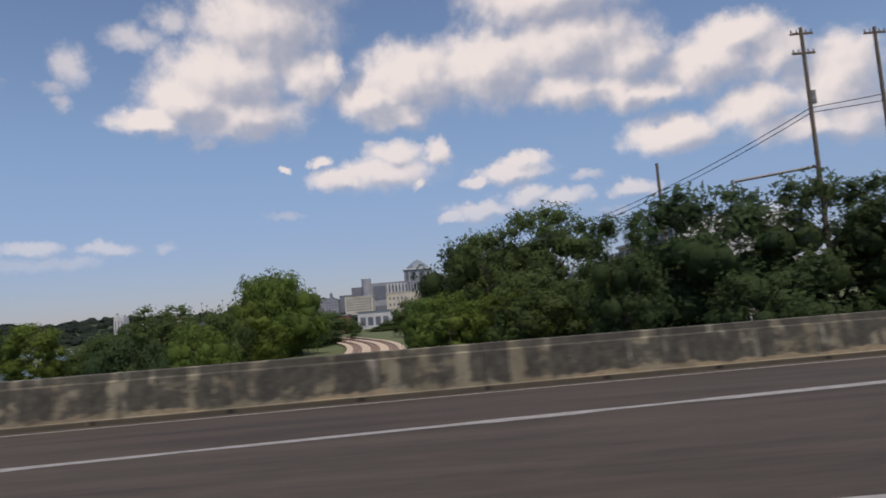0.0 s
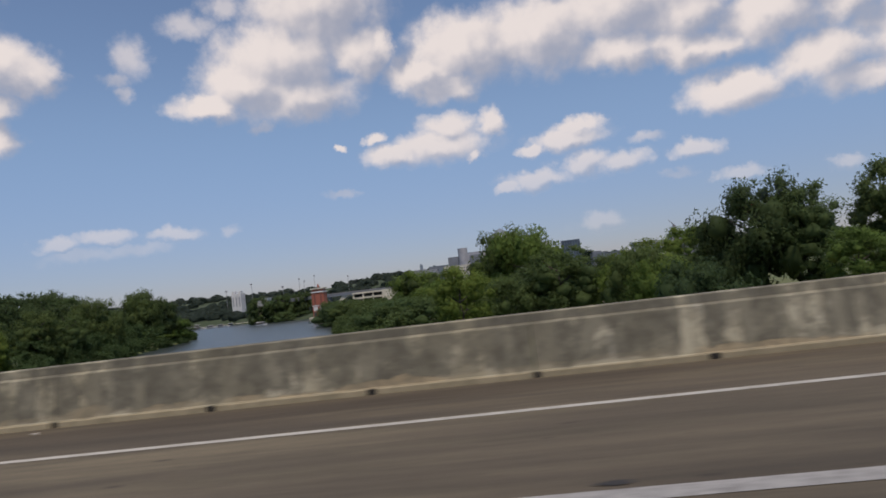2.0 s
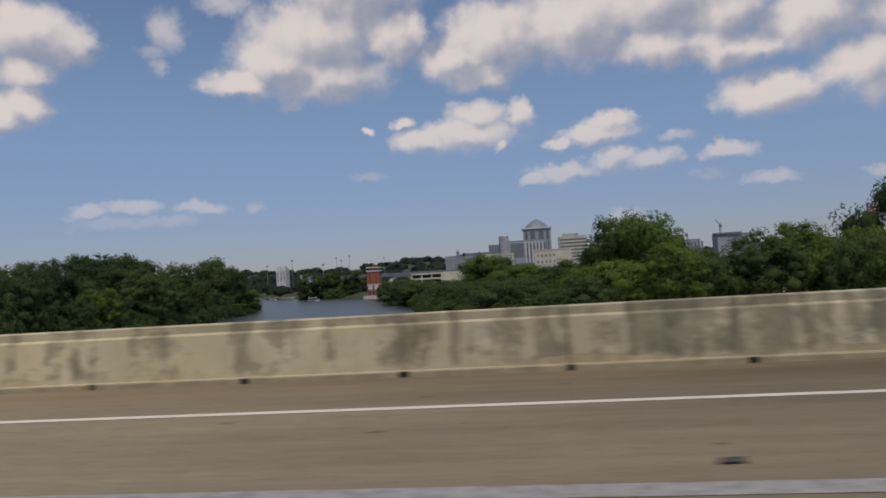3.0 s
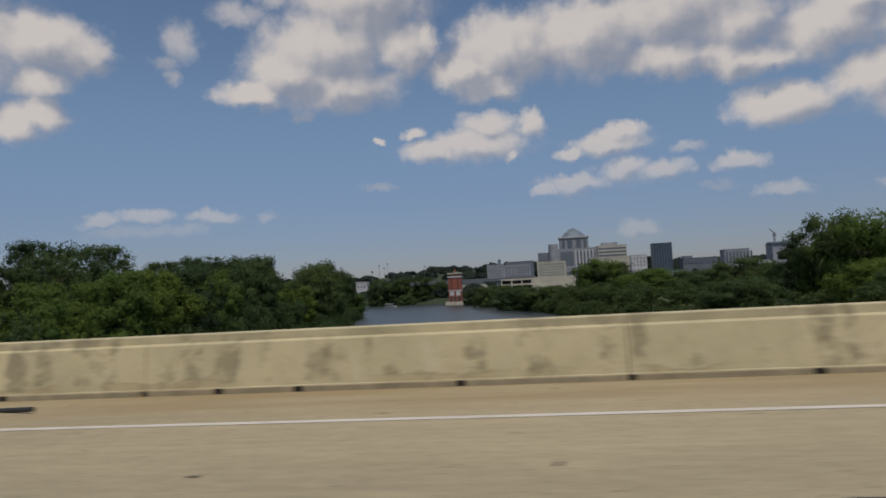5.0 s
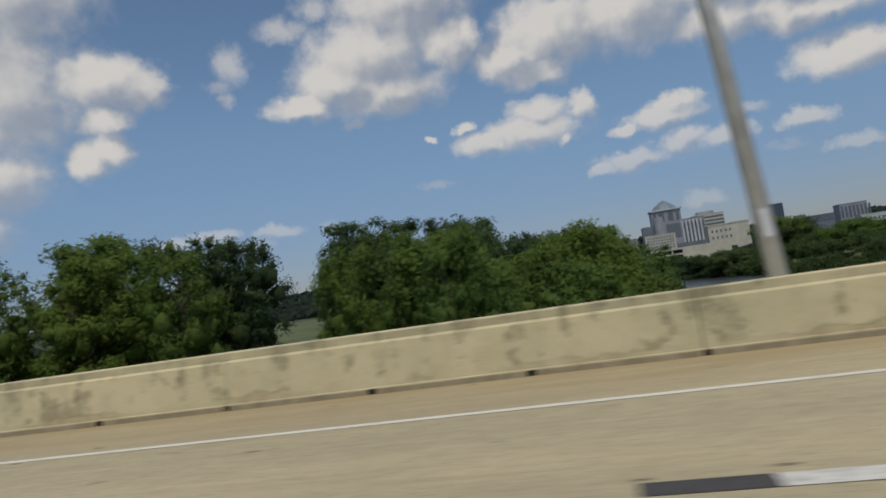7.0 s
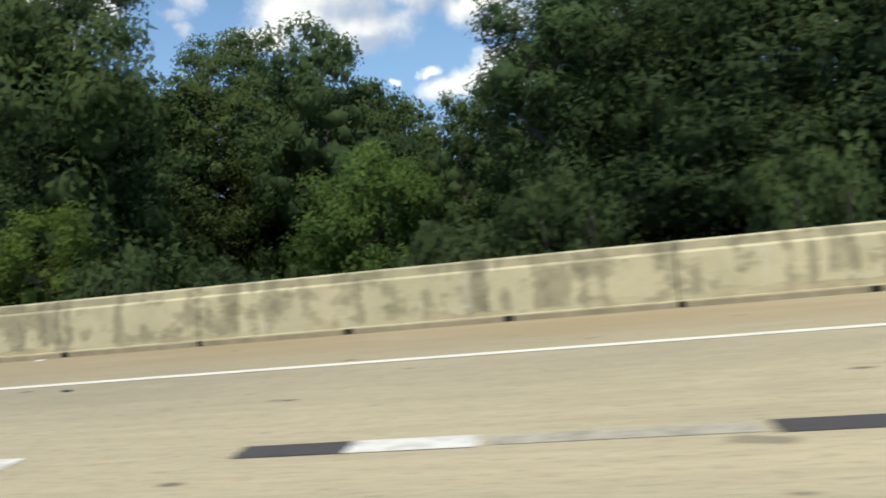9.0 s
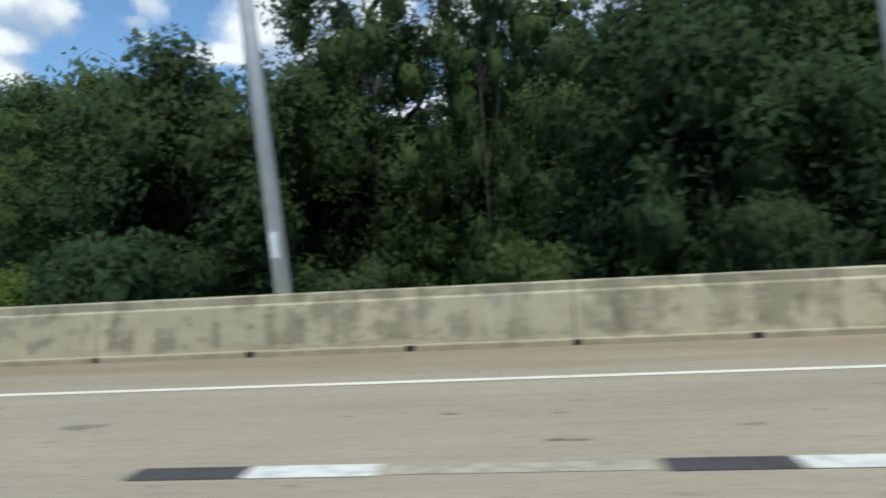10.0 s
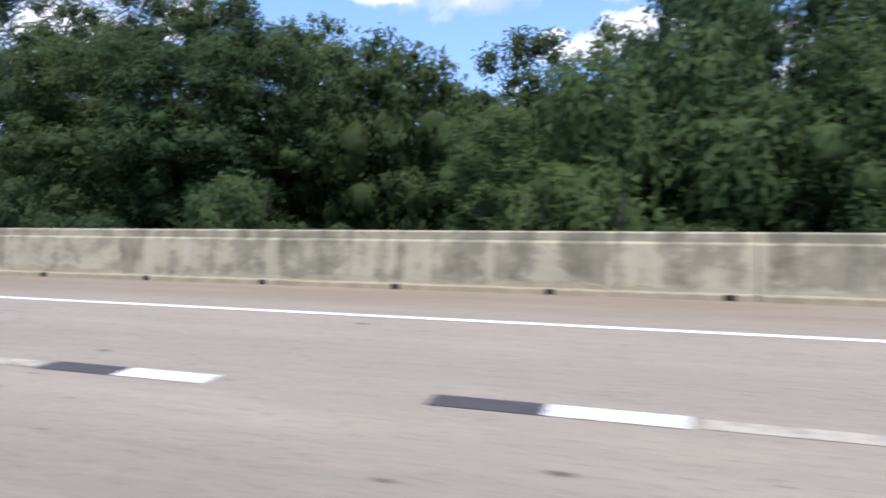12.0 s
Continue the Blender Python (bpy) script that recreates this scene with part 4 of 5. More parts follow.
TIP = [(-274.2, 640, -5.7, 21.4), (-249.9, 640, -6.7, 21.4), (-227.5, 630, -9, 18.9), (-185.5, 470, -1.5, 15.7), (-169.4, 430, 0.2, 14.4), (-157.8,
    400, -3.4, 13.4), (-201.5, 530, -0.5, 13.3), (-303, 650, 11.8, 21.7), (-282.7, 660, 9.3, 22), (-260.9, 665, 11.1, 22.2), (-242.5, 650, 5.9, 16.3),
    (-295.8, 660, 8.6, 22), (-277, 665, 10.8, 22.1), (-258.2, 670, 8.9, 22.3), (-106.5, 390, 0.5, 14.7), (-54.6, 265, 2.8, 11.1)]
WEST3 = [(-241.3, 100, 13.7, 5.4), (-237.5, 110, 13.6, 5.5), (-230.2, 120, 13, 6), (-244.1, 95, 11.2, 4.7), (-216.7, 34, 4.6, 3.1),
    (-215.3, 36, 3, 2.4), (-215.8, 60, 3.2, 4.5), (-213.5, 70, 3.6, 4.6), (-222.5, 140, 8.9, 7), (-223, 170, 10.2, 6.3), (-263.7, 100, 13.6, 5),
    (-218.8, 55, 2.9, 4.1), (-266, 385, 12.6, 13.5), (-261.2, 395, -0.3, 9.9), (-266.7, 350, -3.3, 13.1), (-302.8, 330, -3.4, 16.5),
    (-262.9, 372, -10.8, 12.4), (-322.5, 310, 1.4, 15.5), (-336, 360, 25.8, 15), (-314.4, 372, 20.4, 13.9), (-277.8, 345, 7.3, 14.3),
    (-272.4, 376, 16.8, 13.1), (-229.2, 105, 11.4, 6.1), (-208, 90, 6.3, 4.5), (-208.8, 95, 6, 4.8), (-212, 115, 7.7, 5.8), (-218, 160, 11.4, 6.7),
    (-226.8, 230, 9.9, 7.7), (-220.8, 200, 3.6, 5), (-209.4, 75, 4.3, 4.4), (-204.7, 70, 2.8, 3.5), (-205.6, 75, 1.8, 3.8), (-214.3, 110, 7, 5.5),
    (-213.4, 130, 7.1, 5.4), (-211.9, 85, 4.6, 4.2), (-222.6, 60, 3.6, 3.5), (-224.4, 80, 4.9, 4)]
FILL = [(-302, 24, 15.5, 3), (-356, 32, 13, 3), (-262, 42, 13, 4), (-330, 32, 12, 3), (-280, 32, 12.4, 3), (-268, 24, 9.9, 3), (-316, 24, 9, 3),
    (-380, 42, 14, 3), (-312, 24, 8.7, 3), (-316, 42, 13.4, 1.8), (-298, 24, 15.5, 1.8)]
# two clumps beside the ramp: three tall slim crowns, and a broader dark group behind them
RAMP_EDGE = [(-41.2, 16.8, 4.0, 2.2), (-38.9, 16.8, 4.3, 2.4), (-36.9, 17.6, 4.0, 2.0), (-37.9, 26, 5.2, 2.9), (-34.9, 26, 5.3, 3.2), (-32.1, 27, 5.9, 3.2),
    (-29.8, 26, 5.4, 2.8), (-28.0, 26.5, 3.4, 2.0), (-36.3, 25, 3.2, 3.6), (-33.3, 25, 3.6, 3.6), (-30.6, 25, 3.2, 3.4), (-35.6, 28, 4.6, 3.2)]
SLIM = [(-42.3, 17.4, 5.1, 1.2), (-41.4, 17, 5.7, 1.35), (-40.3, 17.4, 5.2, 1.2), (-39.3, 17.2, 6.1, 1.45), (-38.3, 17.5, 5.7, 1.3), (-37.5, 17.4, 5.7, 1.3), (-36.4, 18, 5.4, 1.3)]
for row in RAMP_EDGE:
    tree(row[0], row[1], row[2], row[3], "nd", 0.06)
for row in SLIM:
    tree(row[0], row[1], row[2], row[3], "nd", 0.70)
for row in FILL:
    tree(row[0], row[1], row[2], row[3] * 1.15, CHOICE.choice(("n", "n", "nd")), 0.08)
for row in RAMP:
    wide = 1.35 if row[1] < 62 else 1.0
    tree(row[0], row[1], row[2], row[3] * wide, "fd" if row[1] < 62 else "fl" if row[2] < 6 else "f")
for row in EAST + EAST2:
    tree(row[0], row[1], row[2], row[3] * 1.2, CHOICE.choice(("f", "f", "fl", "fd")), 0.06)
for row in MORE:
    tree(row[0], row[1], row[2], row[3] * 1.15, "nd" if row[1] < 30 else "f" if row[0] > -200 else "n", 0.05)
for row in TIP:
    tree(row[0], row[1], row[2], row[3] * (0.6 if row[1] > 380 else 1.0), CHOICE.choice(("f", "fd")), 0.04)
for row in WEST + WEST2 + WEST3:
    kind = ("n", "nl", "nd") if row[1] < 50 else ("f", "fl", "fd")
    wide = 1.3 if row[1] < 70 else 1.1
    tree(row[0], row[1], row[2], row[3] * wide, "nd" if row[3] > 6 and row[1] < 30 else "nl" if row[0] > -253 and 33 < row[1] < 50 else kind[1] if row[2] < (7.2 if row[1] >= 50 else 5.5) else CHOICE.choice((kind[0], kind[2])), 0.06)
for row in GROVE_WEST:
    tree(row[0], row[1], row[2], row[3] * 1.4, "n" if row[2] < 6 else "nd", 0.06)
for row in GROVE:
    tree(row[0], row[1], row[2], row[3] * 1.4, "nl" if row[2] < 3.5 else CHOICE.choice(("n", "nd", "nd")), 0.06)
# low growth leans over both banks of the river, too tangled to count
def crown_arrays(mesh):
    v = np.empty(3 * len(mesh.vertices), np.float32)
    mesh.vertices.foreach_get("co", v)
    f = np.empty(len(mesh.loops), np.int32)
    mesh.loops.foreach_get("vertex_index", f)
    return v.reshape(-1, 3), f.reshape(-1, 3)


def thicket(name, spots, label):
    kinds = [crown_arrays(m) for k in ("b",) for m in SETS[k][1.1] + SETS[k][2.2]]
    verts, faces, n = [], [], 0
    for x, y, top, r in spots:
        v, f = CHOICE.choice(kinds)
        z = float(ground_z(x, y)) - 0.3
        high, a = v[:, 2].max(), CHOICE.uniform(0, 6.28)
        turn = np.array([[math.cos(a), math.sin(a), 0], [-math.sin(a), math.cos(a), 0], [0, 0, 1]])
        verts.append(v @ turn * (r * 1.1, r * 1.1, max(2.0, top - z) / high) + (x, y, z))
        faces.append(f + n)
        n += len(v)
    ob = new(name, mesh_of(name, np.concatenate(verts), np.concatenate(faces).tolist(), LEAF))
    tagged(ob, label, "undergrowth", kind="stuff")


def along(bank, y0, y1, gap, shift, tops, widths):
    rows = []
    for y in range(y0, y1, gap):
        x = float(np.interp(y, BANK_Y, bank)) + CHOICE.uniform(*shift)
        rows.append((x, y + CHOICE.uniform(-4, 4), CHOICE.uniform(*tops), CHOICE.uniform(*widths)))
    return rows


thicket("west_bank_growth", along(BANK_W, 70, 430, 19, (-9, -7), (-1.5, 3.0), (5.0, 7.0)) + along(BANK_W, 90, 440, 12, (-3, 0), (-9.0, -5.0), (4.0, 5.5)),
        "dense green trees and brush overhanging the river bank")
thicket("east_bank_growth", along(BANK_E, 150, 530, 20, (7, 9), (-4.0, -0.5), (5.0, 7.0)) + along(BANK_E, 210, 520, 18, (18, 26), (-3.0, 0.5), (6.0, 8.0))
        + along(BANK_E, 150, 540, 10, (-2, 2), (-9.0, -6.0), (4.5, 6.0)), "dense green brush and low trees along the town-side bank")
# the wood goes on behind the first trees, with undergrowth down to the parapet
for k in range(32):
    x = -268 - 5.4 * k + CHOICE.uniform(-2, 2)
    tree(x, CHOICE.uniform(38, 50), CHOICE.uniform(5.5, 9.0), CHOICE.uniform(4.0, 5.2), "b", 0.03)
for k in range(44):
    x = -238 - 4.2 * k + CHOICE.uniform(-1, 1)
    shrub(x, CHOICE.uniform(13.8, 17.0), CHOICE.choice((0.7, 1.0, 1.4, 2.0)), CHOICE.uniform(1.5, 2.2))


def far_woods():
    """Tree tops of the town and of the ridge beyond it, too far off to tell apart."""
    r = np.random.RandomState(3)
    ball = bmesh.new()
    bmesh.ops.create_icosphere(ball, subdivisions=2, radius=1.0)
    bv = np.array([x.co[:] for x in ball.verts])
    bf = np.array([[x.index for x in f.verts] for f in ball.faces])
    ball.free()
    verts, faces, n = [], [], 0
    count = 0
    while count < 1700:
        if count < 1000:
            x, y, size = r.uniform(-900, 600), r.uniform(580, 1500), r.uniform(5, 9)
            w, e = np.interp(y, BANK_Y, BANK_W), np.interp(y, BANK_Y, BANK_E)
            if w - 8 < x < e + 8 or (y < 1000 and -60 < x < 60):
                continue
        else:
            x, y, size = r.uniform(-2600, 1800), r.uniform(1650, 3000), r.uniform(12, 22)
        count += 1
        z = float(ground_z(x, y))
        lump = 1 + 0.25 * np.sin(bv @ r.normal(size=3) * 4.0) + 0.14 * r.normal(size=len(bv))
        verts.append(np.array((x, y, z + size * 0.3)) + bv * lump[:, None] * size * (1.25, 1.25, 0.8))
        faces += (bf + n).tolist()
        n += len(bv)
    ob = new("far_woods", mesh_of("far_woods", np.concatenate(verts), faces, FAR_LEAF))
    tagged(ob, "distant dark green woods on the low ridge", "woods", kind="stuff")


far_woods()

# ---- the town beyond the river ----
def wall_material(name, colour, rough=0.8):
    m = Mat(name, rough)
    tint = m.mix(m.span(m.noise(0.09, 5), 0.35, 0.65), colour, tuple(c * 0.82 for c in colour))
    tint = m.mix(m.span(m.noise(0.6, 4, 0.6, (1, 1, 0.2)), 0.5, 0.75, 0.0, 0.3), tint, tuple(c * 0.6 for c in colour))
    return m.paint(tint).m


# stone greyed towards blue: distance haze over the town, put into the colour
STONE = wall_material("pale_stone", (0.33, 0.34, 0.37))
GREY_WALL = wall_material("grey_wall", (0.17, 0.19, 0.22))
WHITE_WALL = wall_material("white_wall", (0.58, 0.58, 0.58))
CREAM_WALL = wall_material("cream_wall", (0.58, 0.54, 0.44))
SLATE = wall_material("slate_blue_roof", (0.17, 0.21, 0.25), 0.6)
DARK_GLASS = wall_material("dark_curtain_wall", (0.06, 0.085, 0.12), 0.3)
# panes paled to blue-grey, with the same haze in their colour
PANE = plain("window_glass", (0.12, 0.14, 0.17), 0.3, scale=0.3)
BRICK = wall_material("red_brick", (0.30, 0.095, 0.062))
PIT = plain("shadowed_opening", (0.05, 0.05, 0.05), 0.9)
STEEL = plain("mast_steel", (0.22, 0.22, 0.23), 0.6, 0.3)
PANES = {}


def pane_mesh(w, h, material):
    key = (round(w, 2), round(h, 2), material.name)
    if key not in PANES:
        PANES[key] = bm_mesh("window", boxes((-w / 2, w / 2, -0.15, 0.25, -h / 2, h / 2)), material)
    return PANES[key]


def windows(root, x0, x1, y, z0, z1, cols, rows, fill=(0.6, 0.6), material=None):
    """Rows of window panes set into a front that looks to the river."""
    dx, dz = (x1 - x0) / cols, (z1 - z0) / rows
    me = pane_mesh(dx * fill[0], dz * fill[1], material or PANE)
    for i in range(cols):
        for j in range(rows):
            part_of("window", me, root, x0 + dx * (i + 0.5), y, z0 + dz * (j + 0.5))


def building(name, x0, x1, y, depth, top, material, label, roof=None):
    low = float(ground_z((x0 + x1) / 2, y)) - 2
    root = thing(name, pose((x0 + x1) / 2, y, 0), label, "building", "town buildings")
    w = (x1 - x0) / 2
    part("wall", boxes((-w, w, 0, depth, low, top)), material, root)
    part("roof", boxes((-w - 0.4, w + 0.4, -0.4, depth + 0.4, top, top + 1.0)), roof or material, root)
    return root, w


def stepped_tower():
    root, w = building("office_tower", -96, -33, 1576, 60, 98, STONE, "pale stone office tower with a pyramid roof")
    part("cornice", boxes((-w - 2.5, w + 2.5, -2.5, 62.5, 96.5, 99.5)), WHITE_WALL, root)
    for x0, x1 in ((-27, -21), (-15, -4), (4, 15), (21, 27)):
        part("tower_window", boxes((x0, x1, -1.0, 0.2, 72, 93)), PANE, root)
    for k in range(9):
        part("window_strip", boxes((-29 + k * 6.6, -26 + k * 6.6, -0.6, 0.2, 30, 68)), PANE, root)
    bm = bmesh.new()
    turn = Matrix.Rotation(radians(22.5), 4, "Z")
    for r0, r1, z0, z1 in ((30.5, 22.0, 99.5, 108.0), (22.0, 9.0, 108.0, 117.0), (9.0, 0.8, 117.0, 121.0)):
        bmesh.ops.create_cone(bm, cap_ends=True, segments=8, radius1=r0, radius2=r1, depth=z1 - z0, matrix=Matrix.Translation((0, 30, (z0 + z1) / 2)) @ turn)
    part("pyramid_roof", bm, SLATE, root, "grey-blue faceted pyramid roof")


stepped_tower()


def office_complex():
    root, w = building("office_complex", -128, -60, 1060, 40, 48, STONE, "pale office complex with tall vertical fins")
    for k in range(6):
        x = 2 + k * 5.2
        part("fin", boxes((x, x + 2.4, -1.6, 0.2, 8, 46.5)), WHITE_WALL, root)
        part("window_strip", boxes((x + 2.6, x + 5.0, -0.5, 0.2, 12, 44)), PANE, root)
    part("dark_front", boxes((-w + 14, 0, -0.6, 0.1, 24, 45)), GREY_WALL, root)
    part("podium", boxes((-w + 6, w - 4, -9, 0, -2, 14)), GREY_WALL, root)
    part("wing", boxes((-w - 20, -w - 1, 4, 34, -4, 45)), GREY_WALL, root)
    bm = tube(bmesh.new(), (-w + 4, 4, -4), (-w + 4, 4, 57), 7.5, 7.5, 24)
    part("round_stair_tower", bm, STONE, root)
    windows(root, -w + 14, 0, -0.6, 26, 44, 7, 4, (0.5, 0.4))


office_complex()
root, w = building("grid_office", -150, -109, 1000, 30, 28.5, CREAM_WALL, "cream office block with a grid of square windows")
windows(root, -w + 2, w - 2, 0, 8, 27, 10, 5, (0.6, 0.55))
root, w = building("brick_works", -84, -70, 480, 14, 2.1, BRICK, "low red brick works beyond the railway", SLATE)
windows(root, -w + 1, w - 1, 0, -6, 0, 4, 1, (0.4, 0.5))
root, w = building("white_hall", -69, -44, 520, 18, 3.3, WHITE_WALL, "low white hall with dark loading bays", SLATE)
windows(root, -w + 1, w - 1, 0, -8, 1, 4, 1, (0.7, 0.7))
root, w = building("cream_hall", -80, -32, 900, 30, 27, CREAM_WALL, "broad cream building with few windows")
windows(root, -w + 2, w - 20, 0, 8, 24, 5, 2, (0.4, 0.4))
root, w = building("garage_block", -198, -160, 1000, 25, 27, STONE, "pale parking garage with rows of openings")
windows(root, -w + 1, w - 1, 0, 6, 25, 8, 5, (0.6, 0.5))
root, w = building("curved_office", -212, -157, 1350, 40, 42, GREY_WALL, "long grey office block with a dark roof", SLATE)
windows(root, -w + 20, w - 2, 0, 14, 40, 5, 1, (0.85, 0.9), SLATE)
root, w = building("old_hall", -245, -214, 1300, 30, 37, STONE, "pale old hall with a small cupola")
windows(root, -w + 2, w - 2, 0, 14, 34, 8, 4, (0.5, 0.5))
part("cupola", tube(bmesh.new(), (8, 10, 37), (8, 10, 46), 3.2, 2.8, 8), SLATE, root)
part("cupola_roof", tube(bmesh.new(), (8, 10, 46), (8, 10, 50), 3.4, 0.2, 8), SLATE, root)
root, w = building("banded_office", -19, 41, 1500, 45, 70, CREAM_WALL, "pale concrete office block with dark window bands")
part("penthouse", boxes((-20, 12, 6, 40, 70.5, 77)), STONE, root)
for k in range(7):
    part("window_band", boxes((-w + 1, w - 1, -0.4, 0.3, 18 + k * 7.4, 21.4 + k * 7.4)), PANE, root)
root, w = building("white_block", 36, 66, 1400, 30, 43, WHITE_WALL, "small white building beside the office blocks")
windows(root, -w + 2, w - 2, 0, 20, 40, 4, 3, (0.35, 0.5))
root, w = building("dark_office", 35, 64, 1129, 25, 51.5, DARK_GLASS, "dark blue glass office slab with a flat roof")
for k in range(8):
    part("mullion", boxes((-w + k * 4.1, -w + k * 4.1 + 0.5, -0.5, 0.2, 0, 50)), SLATE, root)
root, w = building("long_office", 84, 138, 1150, 30, 25.5, GREY_WALL, "long low dark grey office building", SLATE)
part("window_band", boxes((-w + 2, w - 2, -0.4, 0.3, 17, 23)), PANE, root)
part("roof_box", boxes((-w + 2, -w + 16, 4, 20, 26.5, 30)), GREY_WALL, root)
root, w = building("pillared_office", 162, 202, 1200, 30, 37.5, STONE, "pale office block with tall pillars")
for k in range(8):
    part("window_strip", boxes((-w + 2 + k * 5.6, -w + 5 + k * 5.6, -0.5, 0.3, 16, 34)), PANE, root)
root, w = building("low_hall", 124, 171, 1000, 25, 13.6, WHITE_WALL, "low white industrial hall among trees")
windows(root, -w + 3, w - 3, 0, 4, 12, 8, 1, (0.5, 0.5))
root, w = building("crane_office", 193, 238, 1059, 30, 38, STONE, "pale office block under a tower crane")
windows(root, -w + 14, w - 1, 0, 10, 36, 8, 6, (0.6, 0.5))
part("roof_slab", boxes((-w - 2, 12, -2, 20, 38.5, 41)), SLATE, root)
root, w = building("annex", 241, 258, 1080, 25, 26, GREY_WALL, "grey office annex behind trees")
windows(root, -w + 1, w - 1, 0, 10, 24, 5, 4, (0.6, 0.5))


def tower_crane():
    root = thing("tower_crane", pose(202, 1075, 0), "slender steel tower crane above an office block", "crane")
    bm = bmesh.new()
    for x in (-1, 1):
        for y in (-1, 1):
            box(bm, x - 0.2, x + 0.2, y - 0.2, y + 0.2, -4, 56)
    part("mast", bm, STEEL, root)
    for k in range(14):
        part("brace", tube(bmesh.new(), (-1, -1, k * 4), (1, -1, k * 4 + 4), 0.2, 0.2, 5), STEEL, root)
    part("jib", tube(bmesh.new(), (3, 0, 52), (-7, 0, 62), 0.6, 0.4, 6), STEEL, root)
    part("cab", boxes((-1.5, 2.5, -1.5, 1.5, 50, 53.5)), STEEL, root)


tower_crane()


def brick_tower():
    root = thing("brick_tower", pose(-217.5, 558, 0), "red brick river tower with white window bands", "tower")
    part("wall", boxes((-5.2, 5.2, 0, 10, -12.5, 9.5)), BRICK, root)
    part("top_storey", boxes((-4.6, 4.6, 0.6, 9.4, 9.5, 11.4)), BRICK, root)
    part("roof", boxes((-5.8, 5.8, -0.7, 10.7, 11.4, 12.4)), CREAM_WALL, root, "pale flat overhanging roof")
    part("cornice", boxes((-5.7, 5.7, -0.5, 10.5, 8.5, 9.6)), WHITE_WALL, root, "white stone cornice")
    part("string_course", boxes((-5.4, 5.4, -0.25, 10.25, -2.6, -1.9)), WHITE_WALL, root, "white stone band")
    part("chimney", boxes((-0.5, 0.5, 4, 5, 12.4, 15.5)), BRICK, root)
    for x in (-2.6, 2.6):
        part("white_window", boxes((x - 1.7, x + 1.7, -0.3, 0.2, -6.4, -3.0)), WHITE_WALL, root)
        part("tall_window", boxes((x - 0.7, x + 0.7, -0.2, 0.2, -1.5, 7.0)), BRICK_DARK, root)
    for x in (-3.4, 0, 3.4):
        part("doorway", boxes((x - 1.1, x + 1.1, -0.3, 0.2, -11.0, -7.6)), PIT, root)
    part("plinth", boxes((-8, 6.5, -4, 11, -14.5, -11.4)), CREAM_WALL, root, "pale stone landing plinth")


BRICK_DARK = wall_material("dark_brick", (0.17, 0.06, 0.045))
brick_tower()


def arch_bridge():
    root = thing("arch_bridge", pose(-212, 660, 0), "pale concrete arch bridge beyond the brick tower", "bridge")
    verts, faces = [], []
    n = 14
    for y in (0, 9):
        for k in range(n + 1):
            a = math.pi * k / n
            verts += [(-14 * math.cos(a), y, -9 + 12.0 * math.sin(a)), (-17 * math.cos(a), y, -9 + 15.0 * math.sin(a))]
    m = 2 * (n + 1)
    for k in range(n):
        a = 2 * k
        faces += [(a, a + 1, a + 3, a + 2), (m + a, m + a + 2, m + a + 3, m + a + 1), (a + 1, m + a + 1, m + a + 3, a + 3), (a, a + 2, m + a + 2, m + a)]
    ob = new("arch", mesh_of("arch", verts, faces, CREAM_WALL))
    ob.parent = root
    part("road_deck", boxes((-80, 60, -1, 10, 4.0, 6.2)), GREY_WALL, root)
    part("railing", boxes((-80, 60, -1.2, -0.9, 6.2, 7.2)), STEEL, root)
    for x in (-78, -50, -24, 24, 48):
        part("pier", boxes((x - 1.5, x + 1.5, 0, 9, -16, 4.0)), GREY_WALL, root)


arch_bridge()


def parking_deck():
    root = thing("parking_deck", pose(-150, 510, 0), "cream concrete parking deck with a blank end wall", "car park")
    part("blank_wall", boxes((-4, 28, 0, 30, -11, 4.6)), CREAM_WALL, root, "large blank sunlit cream wall")
    for z in (-4.5, -0.6, 3.2):
        part("floor_slab", boxes((-27, -4.01, 0, 30, z, z + 1.3)), CREAM_WALL, root)
    for k in range(4):
        part("column", boxes((-27 + k * 7.5, -26 + k * 7.5, 0.3, 1.3, -11, 4.4)), CREAM_WALL, root)
    part("dark_interior", boxes((-26.5, -4.2, 4, 29, -11, 4.0)), PIT, root)


parking_deck()


def white_works():
    root = thing("white_works", pose(-393, 816, 0), "tall white riverside works with dark loading openings", "building")
    part("wall", boxes((-6, 6, 0, 14, -12, 22)), WHITE_WALL, root)
    part("left_turret", boxes((-5.6, -2, 2, 8, 22, 25)), WHITE_WALL, root)
    part("right_turret", boxes((2, 5.6, 2, 8, 22, 25)), WHITE_WALL, root)
    for x in (-4, 0, 4):
        part("opening", boxes((x - 1.2, x + 1.2, -0.3, 0.2, -8, -1)), PIT, root)
        part("window_strip", boxes((x - 0.5, x + 0.5, -0.3, 0.2, 6, 18)), GREY_WALL, root)
    root, w = building("white_shed", -380, -366, 850, 14, 12, WHITE_WALL, "small white shed beside the works")
    windows(root, -w + 1, w - 1, 0, 4, 9, 3, 1, (0.4, 0.6))


white_works()


def flood_mast(x, y, top, heads=True):
    root = thing("light_mast", pose(x, y, 0), "slender distant steel light mast", "light mast", "light masts")
    low = float(ground_z(x, y)) - 1
    part("pole", tube(bmesh.new(), (0, 0, low), (0, 0, top), 0.40, 0.22, 6), STEEL, root)
    if heads:
        part("lamp_rack", boxes((-1.5, 1.5, -0.3, 0.3, top - 2.2, top)), STEEL, root)


